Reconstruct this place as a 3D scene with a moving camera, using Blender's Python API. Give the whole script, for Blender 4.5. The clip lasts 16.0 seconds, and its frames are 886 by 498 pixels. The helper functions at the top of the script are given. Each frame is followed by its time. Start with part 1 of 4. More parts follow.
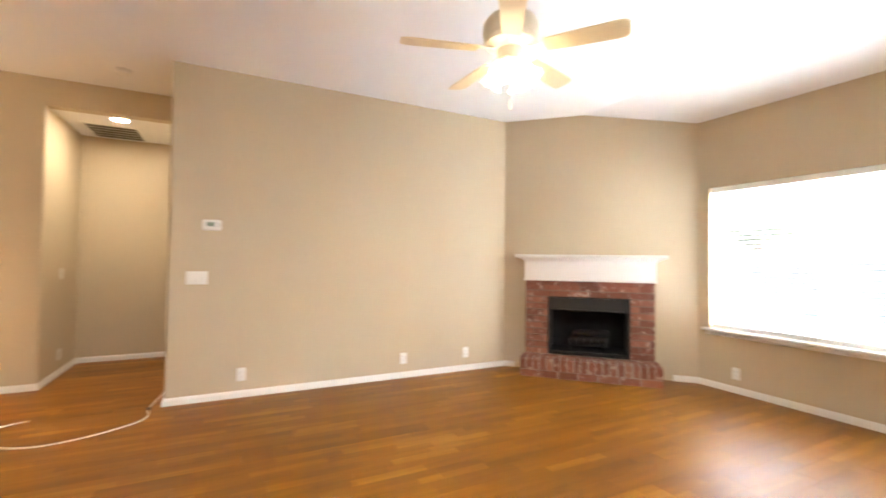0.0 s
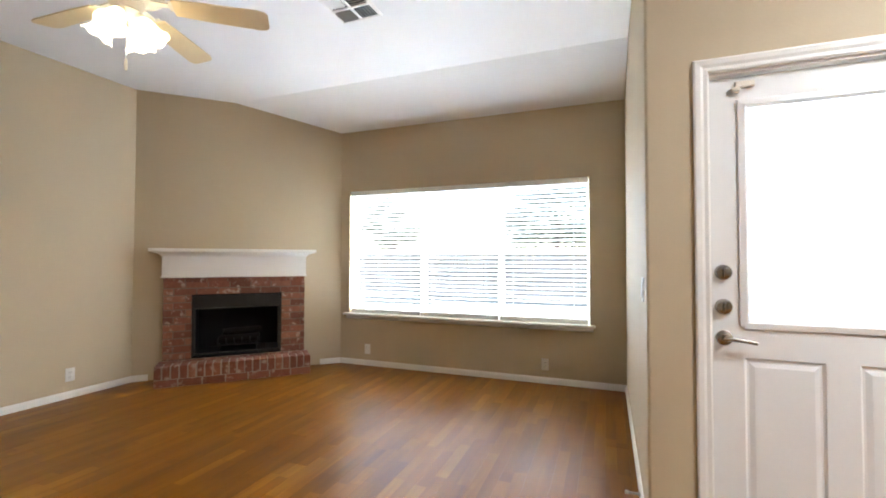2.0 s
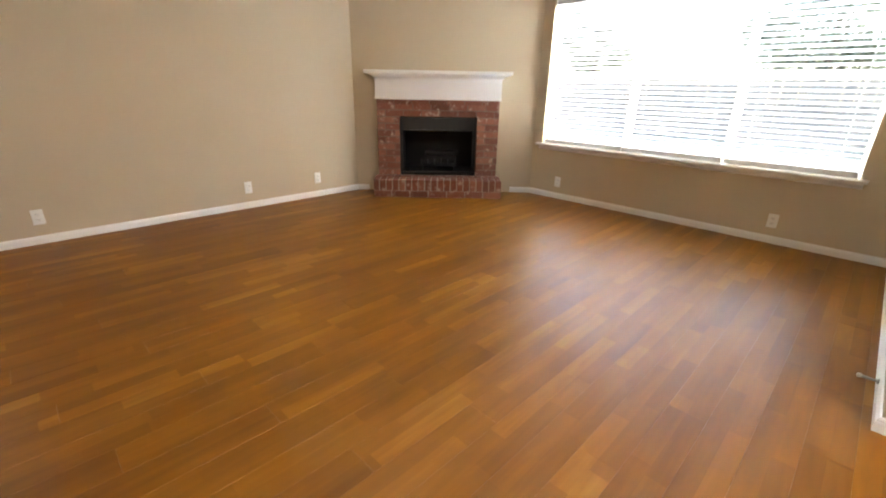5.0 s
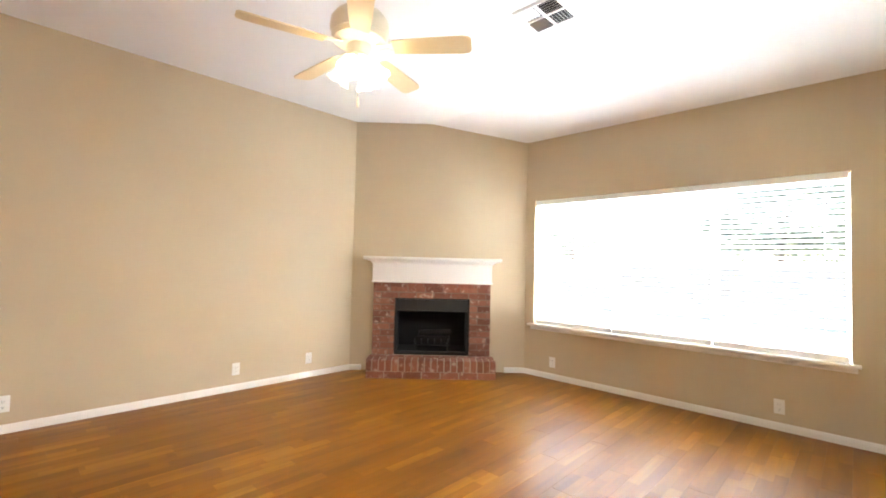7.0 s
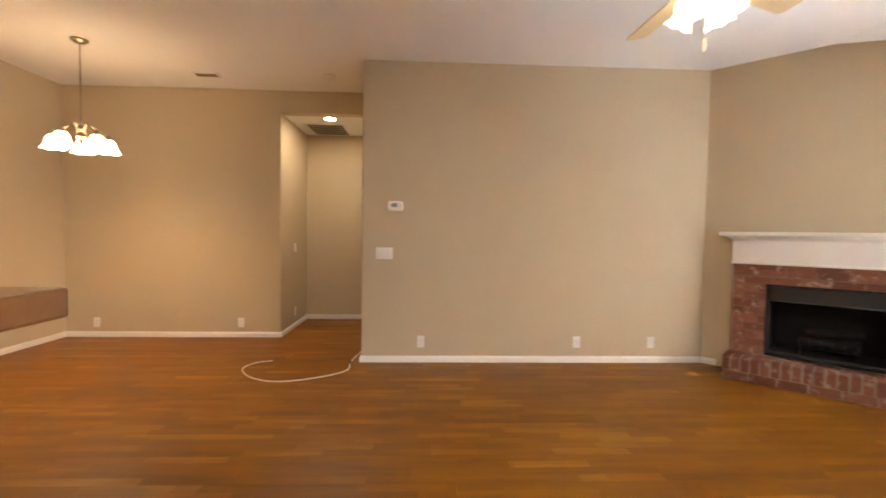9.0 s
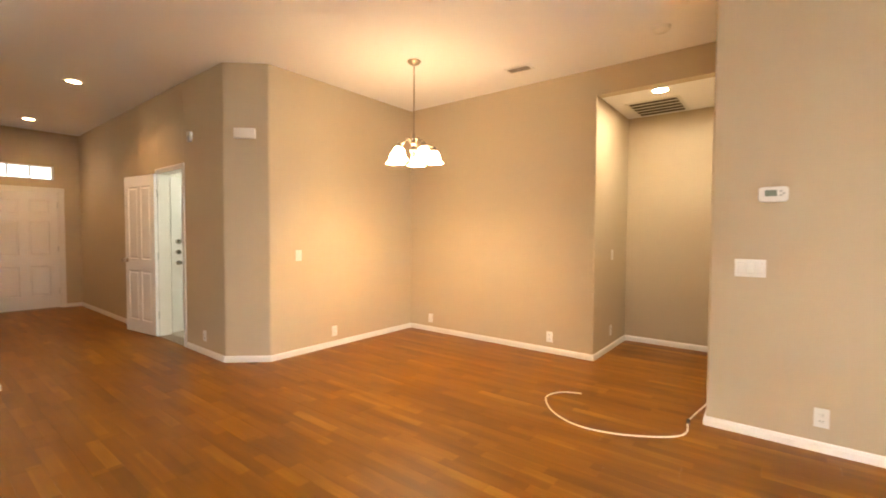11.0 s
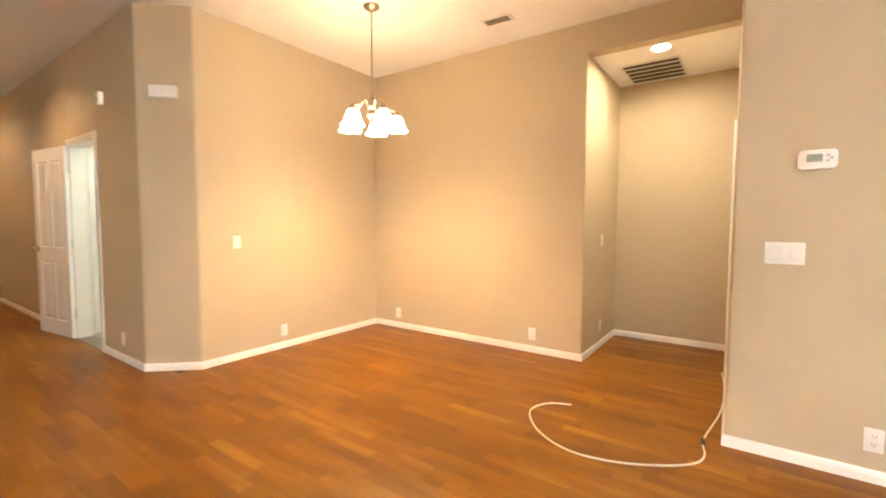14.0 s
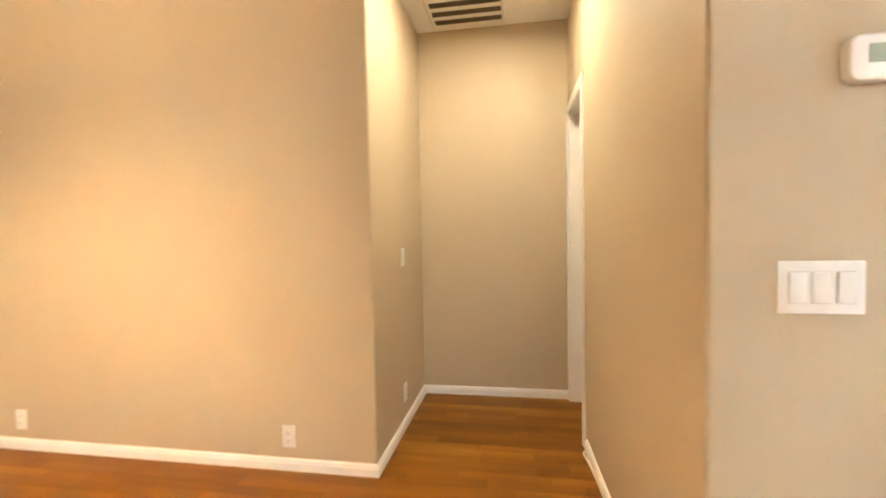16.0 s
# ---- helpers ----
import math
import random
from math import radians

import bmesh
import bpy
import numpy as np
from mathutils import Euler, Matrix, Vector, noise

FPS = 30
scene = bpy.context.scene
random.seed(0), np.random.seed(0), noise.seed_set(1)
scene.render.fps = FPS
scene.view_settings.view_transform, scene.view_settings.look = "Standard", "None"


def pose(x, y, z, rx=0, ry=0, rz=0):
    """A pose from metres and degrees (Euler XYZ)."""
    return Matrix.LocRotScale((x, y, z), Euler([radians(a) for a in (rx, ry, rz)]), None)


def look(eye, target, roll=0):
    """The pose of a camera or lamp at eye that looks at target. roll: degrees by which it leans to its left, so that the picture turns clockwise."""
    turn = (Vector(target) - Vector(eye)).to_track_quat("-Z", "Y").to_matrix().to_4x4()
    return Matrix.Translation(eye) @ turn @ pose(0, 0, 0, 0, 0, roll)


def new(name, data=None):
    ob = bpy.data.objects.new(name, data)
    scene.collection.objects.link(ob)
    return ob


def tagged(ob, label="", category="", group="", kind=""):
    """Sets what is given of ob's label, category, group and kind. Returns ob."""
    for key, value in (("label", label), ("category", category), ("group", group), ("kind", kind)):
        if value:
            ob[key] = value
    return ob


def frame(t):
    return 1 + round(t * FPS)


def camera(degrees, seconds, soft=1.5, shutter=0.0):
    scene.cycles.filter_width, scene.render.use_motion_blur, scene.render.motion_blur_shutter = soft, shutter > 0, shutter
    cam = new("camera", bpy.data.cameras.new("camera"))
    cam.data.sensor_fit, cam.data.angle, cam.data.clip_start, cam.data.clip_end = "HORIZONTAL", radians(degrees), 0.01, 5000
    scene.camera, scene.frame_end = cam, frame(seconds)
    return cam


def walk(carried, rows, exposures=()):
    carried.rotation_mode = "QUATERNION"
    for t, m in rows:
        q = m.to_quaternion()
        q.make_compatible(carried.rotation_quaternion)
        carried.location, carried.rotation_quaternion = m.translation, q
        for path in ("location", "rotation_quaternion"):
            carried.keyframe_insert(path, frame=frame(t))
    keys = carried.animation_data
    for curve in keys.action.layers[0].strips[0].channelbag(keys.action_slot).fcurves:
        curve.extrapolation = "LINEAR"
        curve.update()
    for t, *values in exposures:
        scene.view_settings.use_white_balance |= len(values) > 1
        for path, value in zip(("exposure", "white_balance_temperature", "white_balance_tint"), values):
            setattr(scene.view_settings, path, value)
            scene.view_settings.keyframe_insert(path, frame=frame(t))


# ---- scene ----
PATH = [
    (0, (0.082, -0.088, 1.286), (0.979, 1.699, 1.333), 0.7),
    (0.5, (0.108, -0.096, 1.257), (1.492, 1.347, 1.299), -0.3),
    (1, (0.129, -0.139, 1.241), (1.794, 0.969, 1.281), -0.3),
    (1.5, (0.147, -0.2, 1.239), (1.963, 0.637, 1.299), 0.2),
    (2, (0.156, -0.224, 1.242), (2.023, 0.491, 1.292), 0.1),
    (2.5, (0.163, -0.208, 1.249), (1.954, 0.68, 1.303), -0.3),
    (3, (0.149, -0.15, 1.253), (1.761, 1.033, 1.297), -0.1),
    (3.5, (0.129, -0.125, 1.256), (1.592, 1.238, 1.293), -0.3),
    (4, (0.125, -0.119, 1.246), (1.547, 1.288, 1.279), -0.2),
    (4.5, (0.166, -0.129, 1.202), (1.582, 1.272, 1.018), 0.6),
    (4.7, (0.186, -0.125, 1.191), (1.581, 1.228, 0.719), 1.2),
    (5.05, (0.184, -0.123, 1.198), (1.498, 1.195, 0.465), 1.0),
    (5.5, (0.18, -0.12, 1.213), (1.472, 1.172, 0.400), 0.9),
    (6.2, (0.172, -0.112, 1.246), (1.565, 1.281, 0.899), 0.8),
    (6.8, (0.167, -0.108, 1.265), (1.598, 1.29, 1.264), 1.0),
    (7, (0.142, -0.089, 1.271), (1.582, 1.298, 1.345), 1.4),
    (7.5, (0.141, -0.08, 1.259), (1.579, 1.309, 1.327), 1.2),
    (8, (0.121, -0.082, 1.252), (1.293, 1.537, 1.323), 0.8),
    (8.5, (0.218, -0.117, 1.294), (0.767, 1.806, 1.311), 0.7),
    (9, (0.255, -0.017, 1.305), (0.338, 1.98, 1.23), 0.8),
    (9.5, (0.185, 0.28, 1.303), (0.015, 2.272, 1.268), 0.0),
    (10, (0.163, 0.541, 1.307), (-0.341, 2.476, 1.24), -0.6),
    (10.2, (0.154, 0.61, 1.308), (-0.575, 2.473, 1.273), 0.7),
    (10.7, (0.06, 0.79, 1.308), (-1.058, 2.447, 1.252), 0.6),
    (11.4, (-0.045, 0.905, 1.3), (-1.356, 2.414, 1.234), 0.5),
    (12.3, (-0.068, 0.932, 1.288), (-1.416, 2.408, 1.223), 0.5),
    (12.5, (-0.077, 0.945, 1.286), (-1.428, 2.417, 1.208), 0.5),
    (13, (-0.121, 0.982, 1.282), (-1.474, 2.452, 1.192), 0.6),
    (13.5, (-0.185, 1.099, 1.259), (-1.452, 2.643, 1.146), -0.4),
    (14, (-0.31, 1.443, 1.245), (-1.464, 3.072, 1.124), 0.2),
    (14.5, (-0.457, 1.833, 1.229), (-1.412, 3.587, 1.127), -0.1),
    (15, (-0.612, 2.266, 1.236), (-1.242, 4.159, 1.097), -1.7),
    (15.5, (-0.716, 2.751, 1.236), (-1.228, 4.679, 1.102), -0.7),
    (16, (-0.792, 3.244, 1.226), (-1.127, 5.214, 1.151), -1.1),
]
cam = camera(91.7, 16.0, 1.8, 0.35)
walk(cam, [(t, look(eye, target, roll)) for t, eye, target, roll in PATH],
     [(0.0, 3.36, 6100, 13), (0.5, 3.22, 6100, 13), (1.0, 2.98, 6050, 12), (1.5, 2.58, 5950, 10), (2.0, 2.35, 5900, 10), (2.5, 2.20, 5900, 11),
      (3.0, 2.06, 6150, 13), (3.5, 2.10, 6200, 14), (4.0, 2.12, 6200, 14), (4.5, 2.30, 6200, 13), (4.7, 2.42, 6200, 13), (6.8, 3.34, 6150, 12), (7.0, 3.26, 6150, 12),
      (7.5, 2.97, 6150, 12), (8.0, 2.58, 6300, 13), (8.5, 2.48, 6550, 18), (9.0, 2.65, 6800, 18), (9.5, 3.06, 6800, 16), (10.2, 3.34, 6800, 15),
      (12.3, 3.42, 7000, 16), (13.0, 3.42, 7000, 16), (13.5, 3.70, 6700, 15), (14.0, 3.72, 6550, 14), (14.5, 3.74, 6350, 10), (16.0, 3.64, 6250, 10)])

# ---- world and sun ----
w = bpy.data.worlds.new("sky")
scene.world = w
w.use_nodes = True
sky = w.node_tree.nodes.new("ShaderNodeTexSky")
sky.sky_type, sky.sun_disc = "NISHITA", False
sky.sun_elevation, sky.sun_rotation = radians(29), math.atan2(0.64, -0.77)
w.node_tree.nodes["Background"].inputs[1].default_value = 0.15
w.node_tree.links.new(sky.outputs[0], w.node_tree.nodes["Background"].inputs[0])
sun = new("sun", bpy.data.lights.new("sun", "SUN"))
sun.data.energy, sun.data.angle, sun.data.color = 5.0, radians(0.4), (1, 0.94, 0.85)
sun.matrix_world = look((20 * 0.64, -20 * 0.77, 11), (0, 0, 0))


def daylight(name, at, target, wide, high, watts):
    """An added area lamp outside an opening that stands in for daylight."""
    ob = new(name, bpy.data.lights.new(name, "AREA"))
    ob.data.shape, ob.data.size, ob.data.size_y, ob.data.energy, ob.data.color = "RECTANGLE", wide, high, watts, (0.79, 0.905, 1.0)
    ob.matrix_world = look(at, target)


# stand-in lamps hidden above and below the view through the blinds
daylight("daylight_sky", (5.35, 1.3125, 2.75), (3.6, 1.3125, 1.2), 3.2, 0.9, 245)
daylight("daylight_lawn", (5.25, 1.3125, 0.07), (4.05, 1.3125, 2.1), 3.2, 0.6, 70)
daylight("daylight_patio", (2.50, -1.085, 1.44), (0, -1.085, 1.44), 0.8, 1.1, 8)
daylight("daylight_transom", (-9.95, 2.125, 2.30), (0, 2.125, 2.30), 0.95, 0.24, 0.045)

# ---- materials ----


def material(name, color, rough=0.5, metal=0.0, vary=0.05, scale=3.0, bump=0.0, bump_scale=150.0, emit=0.0, emit_color=(1, 1, 1), coat=0.0):
    """Paint, metal or plastic: a base colour with slow stains and fine relief."""
    m = bpy.data.materials.new(name)
    m.use_nodes = True
    n, l = m.node_tree.nodes, m.node_tree.links
    b = n["Principled BSDF"]
    b.inputs["Roughness"].default_value, b.inputs["Metallic"].default_value = rough, metal
    b.inputs["Coat Weight"].default_value = coat
    geo = n.new("ShaderNodeNewGeometry")
    t1, t2 = n.new("ShaderNodeTexNoise"), n.new("ShaderNodeTexNoise")
    t1.inputs["Scale"].default_value, t1.inputs["Detail"].default_value = scale, 4
    t2.inputs["Scale"].default_value, t2.inputs["Detail"].default_value = scale * 14, 3
    add, mix = n.new("ShaderNodeMath"), n.new("ShaderNodeMix")
    mix.data_type = "RGBA"
    l.new(geo.outputs["Position"], t1.inputs["Vector"])
    l.new(geo.outputs["Position"], t2.inputs["Vector"])
    add.operation, add.inputs[2].default_value = "MULTIPLY_ADD", 0.0
    mul = n.new("ShaderNodeMath")
    mul.operation, mul.inputs[1].default_value = "MULTIPLY", 0.35
    l.new(t2.outputs["Fac"], mul.inputs[0])
    l.new(t1.outputs["Fac"], add.inputs[0])
    add.inputs[1].default_value = 0.65
    l.new(mul.outputs[0], add.inputs[2])
    l.new(add.outputs[0], mix.inputs["Factor"])
    mix.inputs["A"].default_value = (*[c * (1 - vary) for c in color], 1)
    mix.inputs["B"].default_value = (*[min(c * (1 + vary), 1) for c in color], 1)
    l.new(mix.outputs["Result"], b.inputs["Base Color"])
    if bump:
        t3, bp = n.new("ShaderNodeTexNoise"), n.new("ShaderNodeBump")
        t3.inputs["Scale"].default_value, t3.inputs["Detail"].default_value = bump_scale, 3
        bp.inputs["Strength"].default_value, bp.inputs["Distance"].default_value = bump, 0.003
        l.new(geo.outputs["Position"], t3.inputs["Vector"])
        l.new(t3.outputs["Fac"], bp.inputs["Height"])
        l.new(bp.outputs["Normal"], b.inputs["Normal"])
    if emit:
        b.inputs["Emission Strength"].default_value = emit
        b.inputs["Emission Color"].default_value = (*emit_color, 1)
    return m


def wood_floor(name, island):
    """Glossy oak laminate: tone from piece to piece, grain along x."""
    m = bpy.data.materials.new(name)
    m.use_nodes = True
    n, l = m.node_tree.nodes, m.node_tree.links
    b = n["Principled BSDF"]
    geo, info = n.new("ShaderNodeNewGeometry"), n.new("ShaderNodeObjectInfo")
    rnd = geo.outputs["Random Per Island"] if island else info.outputs["Random"]
    comb, off = n.new("ShaderNodeCombineXYZ"), n.new("ShaderNodeVectorMath")
    sc = n.new("ShaderNodeVectorMath")
    k = n.new("ShaderNodeMath")
    k.operation, k.inputs[1].default_value = "MULTIPLY", 40.0
    l.new(rnd, k.inputs[0])
    l.new(k.outputs[0], comb.inputs[2])
    l.new(k.outputs[0], comb.inputs[0])
    off.operation, sc.operation = "ADD", "MULTIPLY"
    l.new(geo.outputs["Position"], off.inputs[0])
    l.new(comb.outputs[0], off.inputs[1])
    l.new(off.outputs[0], sc.inputs[0])
    sc.inputs[1].default_value = (2.2, 30.0, 1.0)
    grain, blotch = n.new("ShaderNodeTexNoise"), n.new("ShaderNodeTexNoise")
    grain.inputs["Scale"].default_value, grain.inputs["Detail"].default_value, grain.inputs["Distortion"].default_value = 1.4, 5, 0.2
    blotch.inputs["Scale"].default_value, blotch.inputs["Detail"].default_value = 1.0, 3
    sc2 = n.new("ShaderNodeVectorMath")
    sc2.operation, sc2.inputs[1].default_value = "MULTIPLY", (1.2, 7.0, 1.0)
    l.new(off.outputs[0], sc2.inputs[0])
    l.new(sc2.outputs[0], blotch.inputs["Vector"])
    l.new(sc.outputs[0], grain.inputs["Vector"])
    # three printed strips to a board, each of staves with a tone of their own
    sep = n.new("ShaderNodeSeparateXYZ")
    l.new(geo.outputs["Position"], sep.inputs[0])

    def calc(op, a, b=None, c=None):
        k2 = n.new("ShaderNodeMath")
        k2.operation = op
        for slot, val in enumerate((a, b, c)):
            if isinstance(val, (int, float)):
                k2.inputs[slot].default_value = val
            elif val is not None:
                l.new(val, k2.inputs[slot])
        return k2.outputs[0]

    strip = calc("FLOOR", calc("MULTIPLY_ADD", sep.outputs[1], 1 / 0.07, 300.0 / 7))
    wn1, wn2 = n.new("ShaderNodeTexWhiteNoise"), n.new("ShaderNodeTexWhiteNoise")
    wn1.noise_dimensions, wn2.noise_dimensions = "1D", "2D"
    l.new(strip, wn1.inputs["W"])
    stave = calc("FLOOR", calc("MULTIPLY_ADD", wn1.outputs["Value"], 7.0, calc("MULTIPLY", sep.outputs[0], 1 / 0.46)))
    cv = n.new("ShaderNodeCombineXYZ")
    l.new(strip, cv.inputs[0])
    l.new(stave, cv.inputs[1])
    l.new(cv.outputs[0], wn2.inputs["Vector"])
    st = calc("POWER", wn2.outputs["Value"], 2.4)
    tone = calc("MULTIPLY_ADD", st, 0.135, calc("MULTIPLY_ADD", rnd, 0.08, calc("MULTIPLY_ADD", grain.outputs["Fac"], 0.17, calc("MULTIPLY_ADD", blotch.outputs["Fac"], 0.40, 0.05))))
    ramp = n.new("ShaderNodeValToRGB")
    e = ramp.color_ramp.elements
    e[0].position, e[0].color = 0.24, (0.120, 0.039, 0.0028, 1)
    e[1].position, e[1].color = 0.74, (0.45, 0.215, 0.025, 1)
    mid = e.new(0.48)
    mid.color = (0.232, 0.088, 0.0062, 1)
    l.new(tone, ramp.inputs[0])
    l.new(ramp.outputs[0], b.inputs["Base Color"])
    rr, bp = n.new("ShaderNodeMath"), n.new("ShaderNodeBump")
    rr.operation, rr.inputs[1].default_value, rr.inputs[2].default_value = "MULTIPLY_ADD", 0.12, 0.31
    b.inputs["Specular IOR Level"].default_value = 0.22
    l.new(grain.outputs["Fac"], rr.inputs[0])
    l.new(rr.outputs[0], b.inputs["Roughness"])
    bp.inputs["Strength"].default_value, bp.inputs["Distance"].default_value = 0.015, 0.002
    l.new(grain.outputs["Fac"], bp.inputs["Height"])
    l.new(bp.outputs["Normal"], b.inputs["Normal"])
    return m


def brick_clay(name):
    """Old reused brick: red-brown, tone by piece, with patches of lime left on it."""
    m = bpy.data.materials.new(name)
    m.use_nodes = True
    n, l = m.node_tree.nodes, m.node_tree.links
    b = n["Principled BSDF"]
    geo, info = n.new("ShaderNodeNewGeometry"), n.new("ShaderNodeObjectInfo")
    ramp, lime, mix = n.new("ShaderNodeValToRGB"), n.new("ShaderNodeTexNoise"), n.new("ShaderNodeMix")
    e = ramp.color_ramp.elements
    e[0].color, e[1].color = (0.10, 0.040, 0.027, 1), (0.33, 0.15, 0.088, 1)
    e.new(0.5).color = (0.215, 0.080, 0.048, 1)
    tn, ad = n.new("ShaderNodeTexNoise"), n.new("ShaderNodeMath")
    tn.inputs["Scale"].default_value, tn.inputs["Detail"].default_value = 26, 5
    ad.operation, ad.inputs[1].default_value = "MULTIPLY_ADD", 0.6
    off = n.new("ShaderNodeMath")
    off.operation, off.inputs[1].default_value = "MULTIPLY", 0.45
    l.new(info.outputs["Random"], ad.inputs[0])
    l.new(tn.outputs["Fac"], off.inputs[0])
    l.new(off.outputs[0], ad.inputs[2])
    l.new(ad.outputs[0], ramp.inputs[0])
    lime.inputs["Scale"].default_value, lime.inputs["Detail"].default_value = 16, 6
    l.new(geo.outputs["Position"], lime.inputs["Vector"])
    l.new(geo.outputs["Position"], tn.inputs["Vector"])
    lr = n.new("ShaderNodeValToRGB")
    lr.color_ramp.elements[0].position, lr.color_ramp.elements[1].position = 0.56, 0.70
    l.new(lime.outputs["Fac"], lr.inputs[0])
    mix.data_type = "RGBA"
    l.new(lr.outputs[0], mix.inputs["Factor"])
    l.new(ramp.outputs[0], mix.inputs["A"])
    mix.inputs["B"].default_value = (0.42, 0.31, 0.24, 1)
    l.new(mix.outputs["Result"], b.inputs["Base Color"])
    b.inputs["Roughness"].default_value = 0.9
    bp = n.new("ShaderNodeBump")
    bp.inputs["Strength"].default_value, bp.inputs["Distance"].default_value = 0.6, 0.004
    l.new(tn.outputs["Fac"], bp.inputs["Height"])
    l.new(bp.outputs["Normal"], b.inputs["Normal"])
    return m


def glass_pane(name):
    m = bpy.data.materials.new(name)
    m.use_nodes = True
    n, l = m.node_tree.nodes, m.node_tree.links
    b = n["Principled BSDF"]
    b.inputs["Roughness"].default_value, b.inputs["IOR"].default_value = 0.0, 1.45
    b.inputs["Transmission Weight"].default_value = 1.0
    return m


def slat_vinyl(name):
    """White blind slats that let some daylight through."""
    m = bpy.data.materials.new(name)
    m.use_nodes = True
    n, l = m.node_tree.nodes, m.node_tree.links
    b, tr, mx = n["Principled BSDF"], n.new("ShaderNodeBsdfTranslucent"), n.new("ShaderNodeMixShader")
    b.inputs["Base Color"].default_value, b.inputs["Roughness"].default_value = (0.80, 0.80, 0.78, 1), 0.4
    tr.inputs["Color"].default_value = (0.85, 0.85, 0.82, 1)
    mx.inputs[0].default_value = 0.08
    l.new(b.outputs[0], mx.inputs[1])
    l.new(tr.outputs[0], mx.inputs[2])
    l.new(mx.outputs[0], n["Material Output"].inputs[0])
    return m


def leaf_green(name):
    """Thin leaves: green by piece, with light passing through."""
    m = bpy.data.materials.new(name)
    m.use_nodes = True
    n, l = m.node_tree.nodes, m.node_tree.links
    b, tr, mx = n["Principled BSDF"], n.new("ShaderNodeBsdfTranslucent"), n.new("ShaderNodeMixShader")
    geo, ramp = n.new("ShaderNodeNewGeometry"), n.new("ShaderNodeValToRGB")
    # paler than foliage: the glare of the window is put into the colour
    ramp.color_ramp.elements[0].color, ramp.color_ramp.elements[1].color = (0.14, 0.16, 0.11, 1), (0.30, 0.33, 0.24, 1)
    l.new(geo.outputs["Random Per Island"], ramp.inputs[0])
    l.new(ramp.outputs[0], b.inputs["Base Color"])
    l.new(ramp.outputs[0], tr.inputs["Color"])
    b.inputs["Roughness"].default_value, mx.inputs[0].default_value = 0.5, 0.6
    l.new(b.outputs[0], mx.inputs[1])
    l.new(tr.outputs[0], mx.inputs[2])
    l.new(mx.outputs[0], n["Material Output"].inputs[0])
    return m


WALL = material("tan_wall_paint", (0.51, 0.417, 0.277), 0.62, vary=0.025, scale=1.3, bump=0.12, bump_scale=90)
CEIL = material("white_ceiling_texture", (0.84, 0.835, 0.83), 0.85, vary=0.02, scale=1.5, bump=0.35, bump_scale=60)
TRIM = material("white_trim_paint", (0.78, 0.76, 0.72), 0.35, vary=0.03, scale=5)
DOORW = material("white_door_paint", (0.76, 0.75, 0.73), 0.4, vary=0.03, scale=4, bump=0.05, bump_scale=200)
PLASTIC = material("white_plastic", (0.78, 0.77, 0.73), 0.35, vary=0.02)
GREYPL = material("grey_plastic", (0.42, 0.42, 0.40), 0.4, vary=0.05)
DARK = material("dark_slot", (0.03, 0.03, 0.03), 0.6)
GRILLEBACK = material("brown_grille_backing", (0.13, 0.105, 0.08), 0.8, vary=0.2, scale=20)
VENTB = material("beige_vent_enamel", (0.42, 0.35, 0.27), 0.5, vary=0.1, scale=20)
PLATEGAP = material("pale_grey_gap_shade", (0.60, 0.58, 0.54), 0.5, vary=0.03)
LCD = material("green_grey_display", (0.22, 0.27, 0.22), 0.25, vary=0.1, scale=30)
NICKEL = material("satin_nickel", (0.36, 0.33, 0.30), 0.26, 1.0, vary=0.06, scale=30)
BRASS = material("aged_brass", (0.34, 0.285, 0.22), 0.32, 1.0, vary=0.12, scale=25)
STEEL = material("hinge_steel", (0.5, 0.5, 0.48), 0.35, 1.0, vary=0.08, scale=30)
BLACKM = material("black_firebox_metal", (0.018, 0.017, 0.016), 0.55, vary=0.3, scale=9, bump=0.15, bump_scale=80)
HOOD = material("dark_grey_hood_metal", (0.014, 0.0135, 0.0135), 0.45, vary=0.2, scale=9)
SOOT = material("sooty_firebrick", (0.012, 0.011, 0.011), 0.9, vary=0.4, scale=7, bump=0.4, bump_scale=40)
LOG = material("ceramic_log", (0.010, 0.006, 0.005), 0.85, vary=0.4, scale=18, bump=0.5, bump_scale=60)
HEARTHM = material("pale_hearth_mortar", (0.34, 0.27, 0.21), 0.95, vary=0.15, scale=12, bump=0.4, bump_scale=120)
MORTAR = material("grey_mortar", (0.20, 0.135, 0.095), 0.95, vary=0.15, scale=12, bump=0.4, bump_scale=120)
BRICK = brick_clay("red_brown_brick")
FANW = material("cream_fan_enamel", (0.74, 0.70, 0.58), 0.35, vary=0.03)
BLADE = material("pale_maple_blade", (0.74, 0.60, 0.35), 0.4, vary=0.10, scale=6)
FANGLASS = material("lit_fan_glass", (0.85, 0.80, 0.7), 0.4, emit=1.3, emit_color=(1.0, 0.80, 0.52))
CHGLASS = material("lit_chandelier_glass", (0.85, 0.8, 0.7), 0.4, emit=3.3, emit_color=(1.0, 0.70, 0.38))
ALCLIGHT = material("lit_alcove_lens", (0.9, 0.85, 0.75), 0.4, emit=66.0, emit_color=(1.0, 0.86, 0.62))
FANBULB = material("lit_fan_bulb", (0.9, 0.85, 0.75), 0.4, emit=46.0, emit_color=(1.0, 0.80, 0.52))
CHBULB = material("lit_chandelier_bulb", (0.9, 0.85, 0.75), 0.4, emit=60.0, emit_color=(1.0, 0.66, 0.34))
